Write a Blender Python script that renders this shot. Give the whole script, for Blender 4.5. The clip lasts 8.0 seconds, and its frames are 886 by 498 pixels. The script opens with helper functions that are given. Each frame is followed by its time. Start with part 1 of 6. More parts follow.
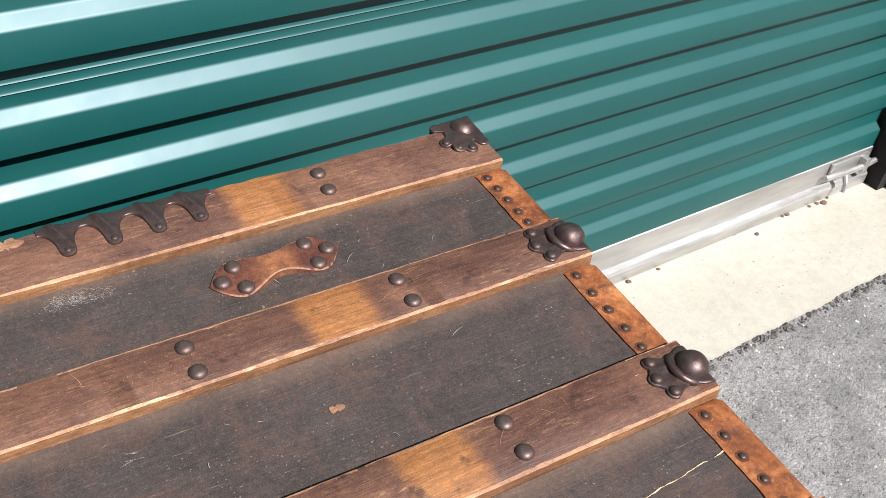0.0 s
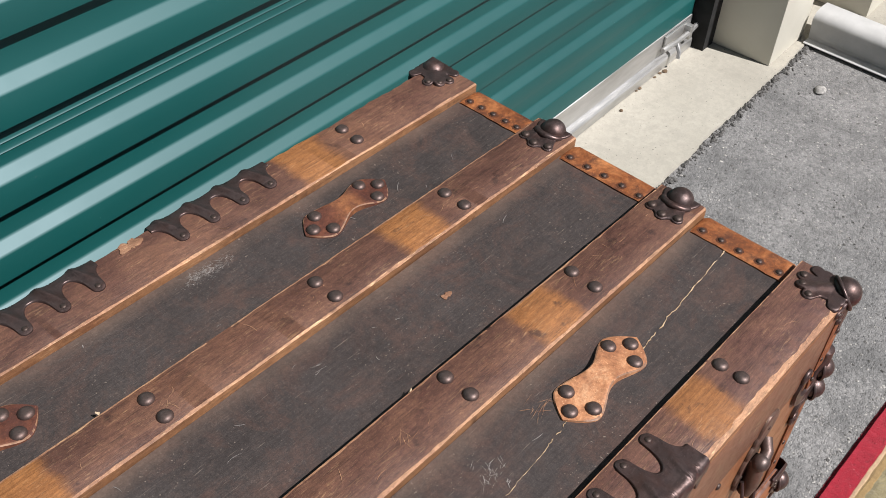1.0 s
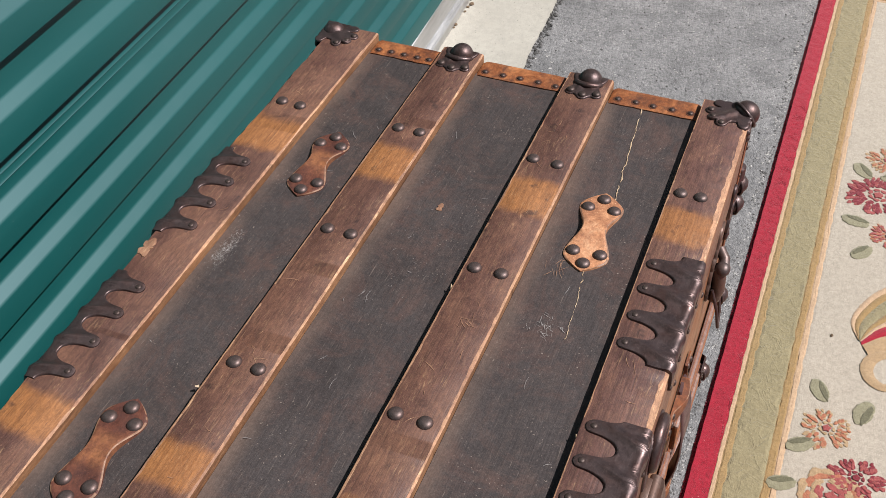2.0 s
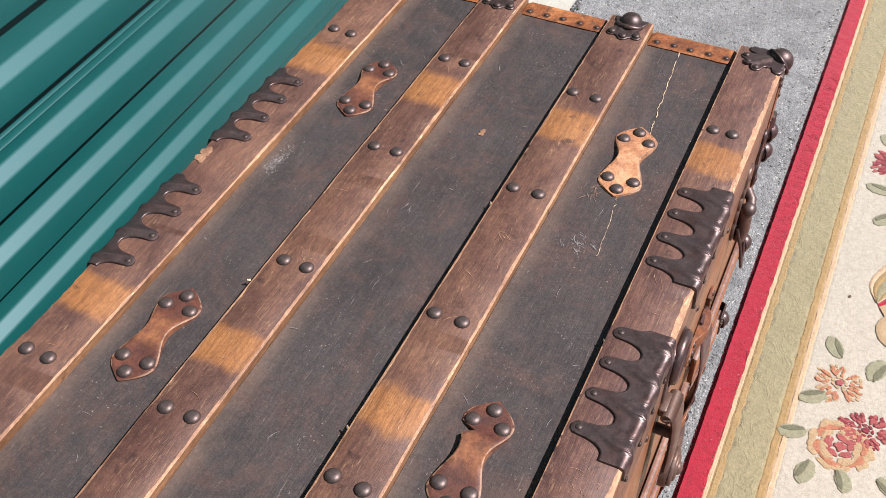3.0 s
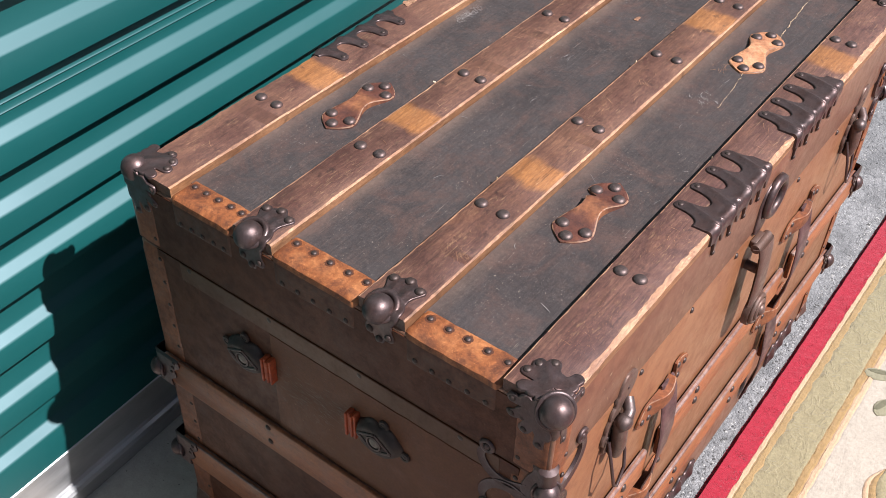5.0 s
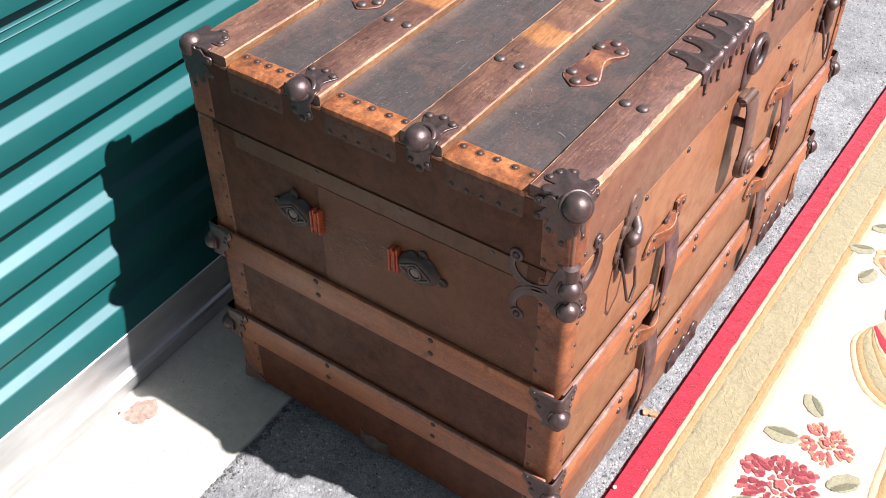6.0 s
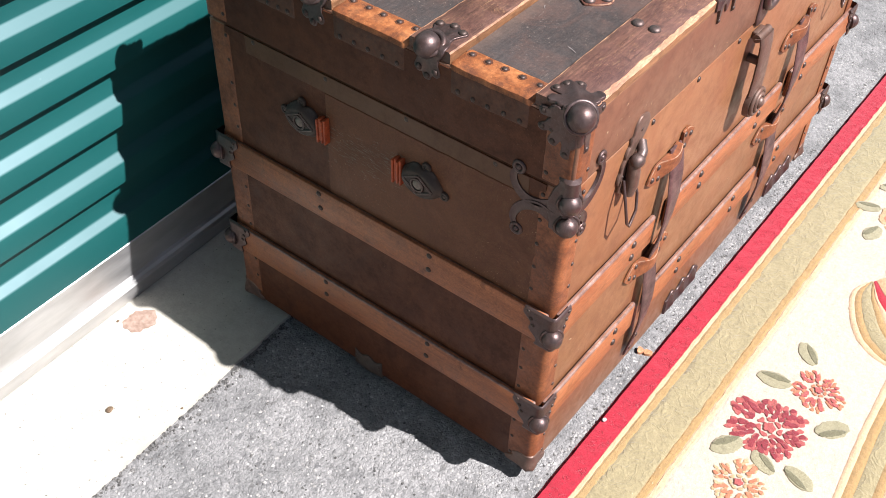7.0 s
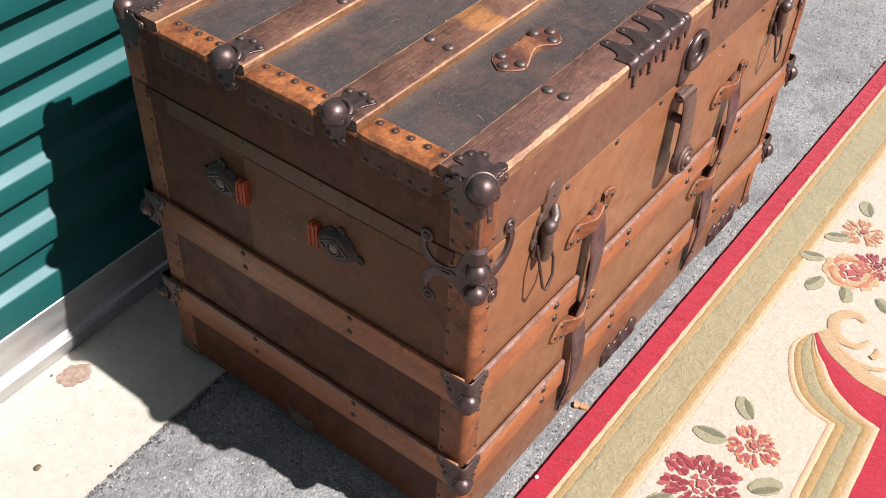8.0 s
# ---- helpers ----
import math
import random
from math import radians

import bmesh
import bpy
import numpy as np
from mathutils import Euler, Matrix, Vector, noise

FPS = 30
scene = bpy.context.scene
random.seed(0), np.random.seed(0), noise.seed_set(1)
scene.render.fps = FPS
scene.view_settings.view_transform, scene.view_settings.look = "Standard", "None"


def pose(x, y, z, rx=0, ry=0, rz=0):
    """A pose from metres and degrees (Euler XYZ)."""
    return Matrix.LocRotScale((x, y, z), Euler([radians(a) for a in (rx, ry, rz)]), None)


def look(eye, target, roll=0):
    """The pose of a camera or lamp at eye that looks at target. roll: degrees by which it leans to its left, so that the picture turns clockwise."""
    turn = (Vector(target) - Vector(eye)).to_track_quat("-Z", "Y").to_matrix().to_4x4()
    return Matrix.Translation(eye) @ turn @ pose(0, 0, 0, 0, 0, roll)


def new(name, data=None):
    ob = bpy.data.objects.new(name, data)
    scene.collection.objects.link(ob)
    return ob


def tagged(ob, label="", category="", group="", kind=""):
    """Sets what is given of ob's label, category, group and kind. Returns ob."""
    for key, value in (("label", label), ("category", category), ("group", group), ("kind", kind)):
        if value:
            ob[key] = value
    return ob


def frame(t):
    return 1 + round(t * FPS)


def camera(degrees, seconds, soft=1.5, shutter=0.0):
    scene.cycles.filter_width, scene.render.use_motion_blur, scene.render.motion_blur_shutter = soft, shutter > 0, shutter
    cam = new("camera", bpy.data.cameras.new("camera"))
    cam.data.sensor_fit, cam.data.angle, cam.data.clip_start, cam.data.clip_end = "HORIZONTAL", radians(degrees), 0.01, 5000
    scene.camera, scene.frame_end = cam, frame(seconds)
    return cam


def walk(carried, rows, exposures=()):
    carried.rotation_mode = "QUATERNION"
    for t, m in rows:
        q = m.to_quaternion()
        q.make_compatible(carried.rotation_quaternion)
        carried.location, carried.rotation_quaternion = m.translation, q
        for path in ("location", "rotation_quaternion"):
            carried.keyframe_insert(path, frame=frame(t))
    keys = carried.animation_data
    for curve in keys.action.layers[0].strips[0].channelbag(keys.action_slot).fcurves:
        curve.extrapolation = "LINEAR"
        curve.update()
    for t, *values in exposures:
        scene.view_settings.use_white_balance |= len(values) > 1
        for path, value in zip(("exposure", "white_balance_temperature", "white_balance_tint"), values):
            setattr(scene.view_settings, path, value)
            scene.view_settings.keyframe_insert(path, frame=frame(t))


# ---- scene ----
cam = camera(46.8, 8.0, soft=0.9)
PATH = [
    (0, (-0.0690, -0.4040, 1.2070), (0.8130, 0.8050, -0.1200), 8.60),
    (0.2, (-0.1223, -0.4315, 1.2622), (0.7649, 0.7450, -0.1031), 5.60),
    (0.4, (-0.1979, -0.4496, 1.2907), (0.8104, 0.6447, -0.0589), 5.89),
    (0.5, (-0.2290, -0.4570, 1.2990), (0.7790, 0.6270, -0.0460), 5.10),
    (0.7, (-0.2884, -0.4410, 1.3061), (0.7515, 0.6110, -0.0486), 3.90),
    (1, (-0.3540, -0.4070, 1.3080), (0.7640, 0.5200, -0.0670), 3.50),
    (1.2, (-0.4020, -0.3709, 1.3138), (0.7681, 0.4675, -0.0618), 4.49),
    (1.5, (-0.4730, -0.3300, 1.3330), (0.7670, 0.3770, -0.0670), -1.00),
    (1.6, (-0.4989, -0.3244, 1.3402), (0.7751, 0.3331, -0.0559), -1.47),
    (1.7, (-0.5230, -0.3180, 1.3440), (0.7650, 0.3110, -0.0510), -2.10),
    (2.25, (-0.6080, -0.3195, 1.3475), (0.7044, 0.2460, -0.0528), -2.05),
    (2.8, (-0.6510, -0.3300, 1.3420), (0.6400, 0.2450, -0.0740), -0.60),
    (2.9, (-0.6570, -0.3298, 1.3413), (0.6245, 0.2545, -0.0791), -0.22),
    (3, (-0.6620, -0.3320, 1.3400), (0.6040, 0.2750, -0.0840), -0.70),
    (3.2, (-0.6730, -0.3349, 1.3321), (0.5823, 0.2853, -0.0931), 0.32),
    (3.5, (-0.6930, -0.3370, 1.3250), (0.5440, 0.3050, -0.1090), 1.70),
    (3.7, (-0.7079, -0.3492, 1.3302), (0.5083, 0.3185, -0.1098), 2.38),
    (4, (-0.7390, -0.3880, 1.3200), (0.4450, 0.3730, -0.1020), 1.80),
    (4.2, (-0.7742, -0.3998, 1.3062), (0.3756, 0.3931, -0.1129), 1.78),
    (4.5, (-0.8320, -0.4380, 1.3000), (0.2740, 0.4300, -0.1220), 1.20),
    (4.7, (-0.8754, -0.4641, 1.2959), (0.2492, 0.4191, -0.0844), 1.71),
    (5, (-0.9840, -0.5060, 1.2920), (0.2280, 0.3700, -0.0360), 1.70),
    (5.1, (-1.0266, -0.5188, 1.2885), (0.2005, 0.3415, -0.0382), 1.18),
    (5.2, (-1.0660, -0.5310, 1.2840), (0.1610, 0.3260, -0.0420), 0.10),
    (5.75, (-1.1710, -0.5855, 1.2700), (0.0473, 0.2736, -0.0622), -0.65),
    (6.3, (-1.1940, -0.6170, 1.2560), (-0.0010, 0.2480, -0.0960), 0.30),
    (6.4, (-1.2007, -0.6202, 1.2506), (-0.0121, 0.2454, -0.1064), 0.67),
    (6.5, (-1.2090, -0.6220, 1.2430), (-0.0230, 0.2410, -0.1170), 1.00),
    (6.8, (-1.2138, -0.6303, 1.2283), (-0.0400, 0.2264, -0.1469), 1.92),
    (7, (-1.2150, -0.6380, 1.2200), (-0.0480, 0.2120, -0.1640), 2.40),
    (7.2, (-1.2129, -0.6454, 1.2170), (-0.0573, 0.1964, -0.1790), 3.47),
    (7.5, (-1.2110, -0.6530, 1.2200), (-0.0610, 0.1930, -0.1810), 3.90),
    (7.8, (-1.1849, -0.6633, 1.2461), (0.0106, 0.1988, -0.1216), 3.84),
    (8, (-1.1320, -0.6890, 1.2550), (0.0660, 0.1730, -0.0950), 2.60),
]
walk(cam, [(t, look(eye, target, roll)) for t, eye, target, roll in PATH], exposures=[(0.0, 1.17, 6450, 10), (0.5, 0.95, 6450, 10), (1.0, 0.70, 6450, 10), (1.5, 0.62, 6420, 11), (1.7, 0.63, 6400, 11), (2.8, 1.03, 6250, 12), (3.5, 1.2, 6190, 12), (4.5, 1.27, 6100, 13), (5.2, 1.22, 6150, 13), (6.3, 1.83, 6150, 13), (6.6, 1.74, 6200, 13), (7.0, 1.58, 6300, 12), (7.5, 1.44, 6400, 12), (8.0, 1.25, 6450, 12)])

# ---- daylight ----
SUN = Vector((0.183, -0.77, 1.0)).normalized()
world = bpy.data.worlds.new("sky")
scene.world = world
world.use_nodes = True
wn = world.node_tree.nodes
sky = wn.new("ShaderNodeTexSky")
sky.sky_type = "NISHITA"
sky.sun_disc = False
sky.sun_elevation = math.asin(SUN.z)
sky.sun_rotation = math.atan2(SUN.x, SUN.y)
world.node_tree.links.new(sky.outputs[0], wn["Background"].inputs[0])
wn["Background"].inputs[1].default_value = 0.027
sun_data = bpy.data.lights.new("sun", "SUN")
sun_data.energy = 5.0
sun_data.angle = radians(0.6)
sun_data.color = (1.0, 0.965, 0.95)
sun = new("sun", sun_data)
sun.matrix_world = look(SUN * 20, (0, 0, 0))


# ---- materials ----
class Mat:
    """A procedural material on a Principled shader, in metres of the object's own space."""

    def __init__(self, name, rough=0.6, metal=0.0, spec=0.5):
        self.m = bpy.data.materials.new(name)
        self.m.use_nodes = True
        self.t = self.m.node_tree
        self.b = self.t.nodes["Principled BSDF"]
        self.b.inputs["Roughness"].default_value = rough
        self.b.inputs["Metallic"].default_value = metal
        self.b.inputs["Specular IOR Level"].default_value = spec
        self.co = self.t.nodes.new("ShaderNodeTexCoord").outputs["Object"]
        self.heights = None

    def link(self, a, b):
        self.t.links.new(a, b)

    def coords(self, stretch):
        n = self.t.nodes.new("ShaderNodeMapping")
        n.inputs["Scale"].default_value = stretch
        self.link(self.co, n.inputs[0])
        return n.outputs[0]

    def noise(self, scale, detail=4.0, rough=0.55, stretch=(1, 1, 1), warp=0.0):
        n = self.t.nodes.new("ShaderNodeTexNoise")
        n.inputs["Scale"].default_value = scale
        n.inputs["Detail"].default_value = detail
        n.inputs["Roughness"].default_value = rough
        n.inputs["Distortion"].default_value = warp
        self.link(self.coords(stretch), n.inputs["Vector"])
        return n.outputs[0]

    def cells(self, scale, feature="F1", out="Distance", stretch=(1, 1, 1)):
        n = self.t.nodes.new("ShaderNodeTexVoronoi")
        n.feature = feature
        n.inputs["Scale"].default_value = scale
        self.link(self.coords(stretch), n.inputs["Vector"])
        return n.outputs[out]

    def ramp(self, fac, stops):
        n = self.t.nodes.new("ShaderNodeValToRGB")
        e = n.color_ramp.elements
        while len(e) < len(stops):
            e.new(0.5)
        for k, (p, c) in zip(e, stops):
            k.position = p
            k.color = (*c, 1) if isinstance(c, tuple) else (c, c, c, 1)
        self.link(fac, n.inputs[0])
        return n.outputs[0]

    def mix(self, fac, a, b, kind="MIX"):
        n = self.t.nodes.new("ShaderNodeMix")
        n.data_type = "RGBA"
        n.blend_type = kind
        for v, i in ((fac, 0), (a, 6), (b, 7)):
            if isinstance(v, (int, float)):
                n.inputs[i].default_value = v if i == 0 else (v, v, v, 1)
            elif isinstance(v, tuple):
                n.inputs[i].default_value = (*v, 1)
            else:
                self.link(v, n.inputs[i])
        return n.outputs[2]

    def math(self, op, a, b=0.0, c=0.0):
        n = self.t.nodes.new("ShaderNodeMath")
        n.operation = op
        for v, i in ((a, 0), (b, 1), (c, 2)):
            if isinstance(v, (int, float)):
                n.inputs[i].default_value = v
            else:
                self.link(v, n.inputs[i])
        return n.outputs[0]

    def axis(self, k):
        n = self.t.nodes.new("ShaderNodeSeparateXYZ")
        self.link(self.co, n.inputs[0])
        return n.outputs[k]

    def random(self):
        return self.t.nodes.new("ShaderNodeObjectInfo").outputs["Random"]

    def color(self, c):
        if isinstance(c, tuple):
            self.b.inputs["Base Color"].default_value = (*c, 1)
        else:
            self.link(c, self.b.inputs["Base Color"])
        return self

    def rough(self, r):
        self.link(r, self.b.inputs["Roughness"])
        return self

    def bump(self, height, dist=0.001, strength=1.0):
        n = self.t.nodes.new("ShaderNodeBump")
        n.inputs["Strength"].default_value = strength
        n.inputs["Distance"].default_value = dist
        self.link(height, n.inputs["Height"])
        if self.heights is not None:
            self.link(self.heights, n.inputs["Normal"])
        self.heights = n.outputs[0]
        self.link(self.heights, self.b.inputs["Normal"])
        return self


def wood(name, dark, mid, light, grain, bands=(), scratch=(0.4, 0.25, 0.13), amount=0.38, rough=0.5, streak=0.3, spec=0.4):
    """Old varnished wood, worn in blotches; grain stretches the noise along the board; bands are cleaner strips where straps once lay."""
    w = Mat(name, rough, spec=spec)
    blot = w.noise(15.0, 9, 0.72, (0.55, 1, 1), 0.6)
    col = w.ramp(blot, [(0.28, dark), (0.47, mid), (0.7, light)])
    big = w.noise(6.5, 6, 0.75, (0.7, 1.3, 1), 0.8)
    col = w.mix(w.ramp(big, [(0.3, 0.7), (0.46, 0.0)]), col, tuple(k * f for k, f in zip(dark, (1.25, 1.0, 0.95))))
    col = w.mix(w.ramp(big, [(0.54, 0.0), (0.72, 0.6)]), col, tuple(k * f for k, f in zip(light, (1.05, 0.95, 0.8))))
    g = w.noise(1.0, 5, 0.6, grain, 0.3)
    shade = w.ramp(g, [(0.3, 1.0 - streak), (0.5, 1.0), (0.72, 1.0 + streak)])
    col = w.mix(1.0, col, shade, "MULTIPLY")
    if bands:
        x = w.axis(0)
        wob = w.math("MULTIPLY_ADD", w.noise(40, 4), 0.022, -0.011)
        for c, half in bands:
            d = w.math("ABSOLUTE", w.math("ADD", w.math("SUBTRACT", x, c), wob))
            k = w.ramp(d, [(half * 0.72, 0.85), (half * 1.15, 0.0)])
            col = w.mix(k, col, w.ramp(g, [(0.3, (0.17, 0.066, 0.02)), (0.7, (0.29, 0.122, 0.038))]))
    stain = w.ramp(w.noise(48.0, 3, 0.6), [(0.27, 0.75), (0.38, 0.0)])
    col = w.mix(stain, col, tuple(k * 0.6 for k in dark))
    rub = w.math("MULTIPLY", w.ramp(w.noise(1.0, 3, 0.7, (60, 420, 420), 0.8), [(0.56, 0.0), (0.7, amount)]), w.ramp(w.noise(22.0, 3), [(0.45, 0.1), (0.65, 1.0)]))
    col = w.mix(rub, col, scratch)
    speck = w.noise(900.0, 2, 0.7)
    col = w.mix(w.ramp(speck, [(0.3, 0.3), (0.5, 0.0)]), col, tuple(k * 0.45 for k in dark))
    col = w.mix(w.ramp(speck, [(0.6, 0.0), (0.75, 0.2)]), col, scratch)
    pore = w.noise(1.0, 2, 0.6, tuple(k * 3.3 for k in grain))
    col = w.mix(w.ramp(pore, [(0.28, 0.5), (0.42, 0.0)]), col, tuple(k * 0.4 for k in dark))
    grainy = w.ramp(w.noise(330.0, 3, 0.75, (0.45, 1, 1)), [(0.3, 0.78), (0.5, 1.0), (0.7, 1.25)])
    col = w.mix(1.0, col, grainy, "MULTIPLY")
    w.color(col).rough(w.ramp(blot, [(0.3, rough - 0.1), (0.7, rough + 0.2)]))
    w.bump(g, 0.0005, 0.35).bump(pore, 0.0004, 0.5).bump(w.noise(60.0, 4), 0.0012, 0.25)
    return w.m


def canvas(name, a, b, c, weave=(900, 900, 900), spot=(0.27, 0.22, 0.18), spots=0.6, rough=0.55, dust=(), streak=0.2, grain=0.55, spec=0.45, fine=1.0):
    """Painted trunk cloth with its weave, worn brown patches, pale nicks and fine scratches."""
    w = Mat(name, rough, spec=spec)
    big = w.noise(7.0, 9, 0.72)
    mid = w.noise(38.0, 7, 0.75)
    col = w.mix(w.ramp(big, [(0.38, 0.0), (0.62, 1.0)]), a, b)
    col = w.mix(w.ramp(mid, [(0.48, 0.0), (0.72, 0.8)]), col, c)
    lines = w.noise(1.0, 3, 0.6, (25, 620, 620))
    speck = w.noise(850.0, 2, 0.7)
    col = w.mix(w.ramp(speck, [(0.3, 0.6 * fine), (0.5, 0.0)]), col, tuple(k * 0.4 for k in a))
    col = w.mix(w.ramp(speck, [(0.56, 0.0), (0.76, 0.24 * fine)]), col, spot)
    col = w.mix(w.ramp(lines, [(0.35, streak * fine), (0.6, 0.0)]), col, tuple(k * 0.4 for k in a))
    cross = w.noise(1.0, 2, 0.6, (620, 90, 620))
    col = w.mix(w.ramp(cross, [(0.35, 0.2 * fine), (0.55, 0.0)]), col, tuple(k * 0.5 for k in a))
    rub = w.math("MULTIPLY", w.ramp(w.noise(13.0, 9, 0.75, (1, 1, 1), 0.7), [(0.48, 0.0), (0.64, 0.7)]), w.ramp(speck, [(0.35, 0.5), (0.6, 1.0)]))
    col = w.mix(rub, col, tuple(k * f for k, f in zip(c, (1.15, 0.95, 0.9))))
    scr = w.noise(1.0, 2, 0.5, (55, 900, 900), 0.4)
    col = w.mix(w.ramp(scr, [(0.68, 0.0), (0.77, 0.3)]), col, spot)
    nick = w.math("MULTIPLY", w.ramp(w.noise(420.0, 1, 0.4), [(0.71, 0.0), (0.76, 1.0)]), w.ramp(w.noise(16.0, 2), [(0.45, 0.0), (0.62, 1.0)]))
    col = w.mix(w.math("MULTIPLY", nick, spots), col, spot)
    for c in dust:
        d = w.math("SUBTRACT", c, w.axis(1))
        k = w.math("MULTIPLY", w.ramp(d, [(0.0, 0.55), (0.016, 0.0)]), w.ramp(w.noise(14.0, 4), [(0.3, 0.25), (0.65, 1.0)]))
        k = w.math("MULTIPLY", k, w.math("GREATER_THAN", d, -0.01))
        col = w.mix(k, col, (0.125, 0.085, 0.064))
    grainy = w.ramp(w.noise(300.0, 3, 0.75), [(0.3, 0.6), (0.5, 1.0), (0.7, 1.5)])
    col = w.mix(grain * fine, col, grainy, "MULTIPLY")
    w.color(col).rough(w.ramp(mid, [(0.3, rough - 0.12), (0.7, rough + 0.15)]))
    w.bump(lines, 0.0005, 0.6 * fine).bump(mid, 0.0012, 0.35 * (0.4 + 0.6 * fine))
    return w.m


def leather(name, dark, mid, light, rough=0.55, rubbed=()):
    w = Mat(name, rough, spec=0.4)
    n = w.noise(26.0, 8, 0.72, (1, 1, 1), 0.4)
    col = w.ramp(n, [(0.3, dark), (0.5, mid), (0.7, light)])
    blot = w.noise(60.0, 4, 0.6)
    col = w.mix(w.ramp(blot, [(0.5, 0.0), (0.7, 0.7)]), col, dark)
    for c in rubbed:
        d = w.math("ABSOLUTE", w.math("ADD", w.math("SUBTRACT", w.axis(0), c), w.math("MULTIPLY_ADD", w.noise(45.0, 4), 0.02, -0.01)))
        k = w.math("MULTIPLY", w.ramp(d, [(0.008, 0.75), (0.022, 0.0)]), w.ramp(w.noise(90.0, 4, 0.7), [(0.35, 0.25), (0.65, 1.0)]))
        col = w.mix(k, col, (0.25, 0.1, 0.04))
    pore = w.noise(700.0, 2, 0.6)
    col = w.mix(w.ramp(pore, [(0.62, 0.0), (0.72, 0.4)]), col, tuple(min(1, k * 1.6) for k in light))
    col = w.mix(0.8, col, w.ramp(w.noise(230.0, 4, 0.75), [(0.3, 0.6), (0.5, 1.0), (0.7, 1.4)]), "MULTIPLY")
    w.color(col).rough(w.ramp(blot, [(0.3, rough - 0.1), (0.7, rough + 0.15)]))
    w.bump(pore, 0.0004, 0.5).bump(n, 0.001, 0.4)
    return w.m


def metal(name, base, rust, rough=0.36, metallic=0.75):
    w = Mat(name, rough, metallic, 0.5)
    n = w.noise(55.0, 5, 0.65)
    col = w.mix(w.ramp(n, [(0.42, 0.0), (0.7, 0.8)]), base, rust)
    col = w.mix(w.ramp(w.noise(600.0, 2, 0.6), [(0.6, 0.0), (0.75, 0.35)]), col, tuple(min(1, k * 2.2) for k in base))
    scr = w.noise(1.0, 3, 0.7, (160, 700, 160), 0.6)
    col = w.mix(w.ramp(scr, [(0.58, 0.0), (0.72, 0.5)]), col, tuple(min(1, k * 1.9) for k in base))
    col = w.mix(w.ramp(w.noise(210.0, 3, 0.7), [(0.3, 0.55), (0.48, 0.0)]), col, tuple(k * 0.45 for k in base))
    w.color(col).rough(w.ramp(w.noise(90.0, 5, 0.7), [(0.3, rough - 0.06), (0.7, rough + 0.24)]))
    w.bump(n, 0.0005, 0.25).bump(scr, 0.0003, 0.35).bump(w.noise(380.0, 3), 0.0003, 0.3)
    return w.m


def pile(name, a, b, vine=0.0):
    """Cut wool pile."""
    a, b = (tuple(k * 0.9 for k in c) for c in (a, b))
    w = Mat(name, 0.95, spec=0.1)
    t = w.noise(520.0, 2, 0.7)
    col = w.mix(w.ramp(t, [(0.2, 0.15), (0.75, 1.0)]), b, a)
    big = w.noise(18.0, 4, 0.6)
    col = w.mix(w.ramp(big, [(0.35, 0.0), (0.75, 0.25)]), col, tuple(k * 0.85 for k in b))
    fluff = w.ramp(w.noise(240.0, 1, 0.3), [(0.8, 0.0), (0.84, 0.4)])
    col = w.mix(fluff, col, (0.75, 0.7, 0.6))
    col = w.mix(0.5, col, w.ramp(w.noise(190.0, 3, 0.75), [(0.3, 0.62), (0.5, 1.0), (0.7, 1.3)]), "MULTIPLY")
    w.color(col)
    w.bump(t, 0.003, 0.45).bump(w.noise(70.0, 3), 0.006, 0.3)
    if vine:
        w.bump(w.ramp(w.noise(26.0, 2, 0.5, (1, 1, 1), 1.5), [(0.45, 0.0), (0.5, 1.0), (0.55, 0.0)]), 0.002, vine)
    w.b.inputs["Sheen Weight"].default_value = 0.25
    return w.m


SLAT_BANDS = ((0.2235, 0.030), (-0.1985, 0.023))
m_slat = wood("slat_varnished_oak", (0.038, 0.0178, 0.0148), (0.080, 0.0365, 0.0252), (0.138, 0.064, 0.0365), (13, 330, 330), SLAT_BANDS, streak=0.2)
m_front_slat = wood("front_slat_oak", (0.038, 0.0185, 0.0165), (0.079, 0.0365, 0.0285), (0.13, 0.061, 0.039), (13, 330, 330), ((0.2335, 0.026),))
# slat sides towards -y, a paler brown than the tops
m_slat_side = wood("paler_slat_side", (0.085, 0.037, 0.018), (0.155, 0.071, 0.032), (0.25, 0.125, 0.06), (13, 330, 330))
m_worn = wood("worn_raw_wood", (0.1, 0.044, 0.025), (0.25, 0.128, 0.074), (0.41, 0.24, 0.14), (45, 160, 160), (), (0.72, 0.5, 0.28), 0.8, 0.7)
m_side_slat = wood("side_slat_red_wood", (0.142, 0.046, 0.018), (0.225, 0.0745, 0.028), (0.305, 0.11, 0.044), (9, 9, 210), (), (0.42, 0.22, 0.1), 0.35, 0.42, 0.16, 0.4)
m_top_cloth = canvas("black_painted_canvas", (0.0355, 0.0285, 0.0272), (0.0485, 0.0402, 0.0386), (0.069, 0.046, 0.038), dust=(0.1985, 0.0535, -0.1135), streak=0.4, grain=0.6, spec=0.3, fine=0.72)
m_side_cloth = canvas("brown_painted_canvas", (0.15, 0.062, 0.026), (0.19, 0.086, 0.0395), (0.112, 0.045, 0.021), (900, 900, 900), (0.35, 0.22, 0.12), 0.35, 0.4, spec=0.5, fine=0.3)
m_lid_cloth = canvas("red_brown_lid_canvas", (0.107, 0.047, 0.026), (0.142, 0.064, 0.0355), (0.078, 0.034, 0.0205), (900, 900, 900), (0.33, 0.2, 0.11), 0.5, 0.42, spec=0.5, fine=0.35)
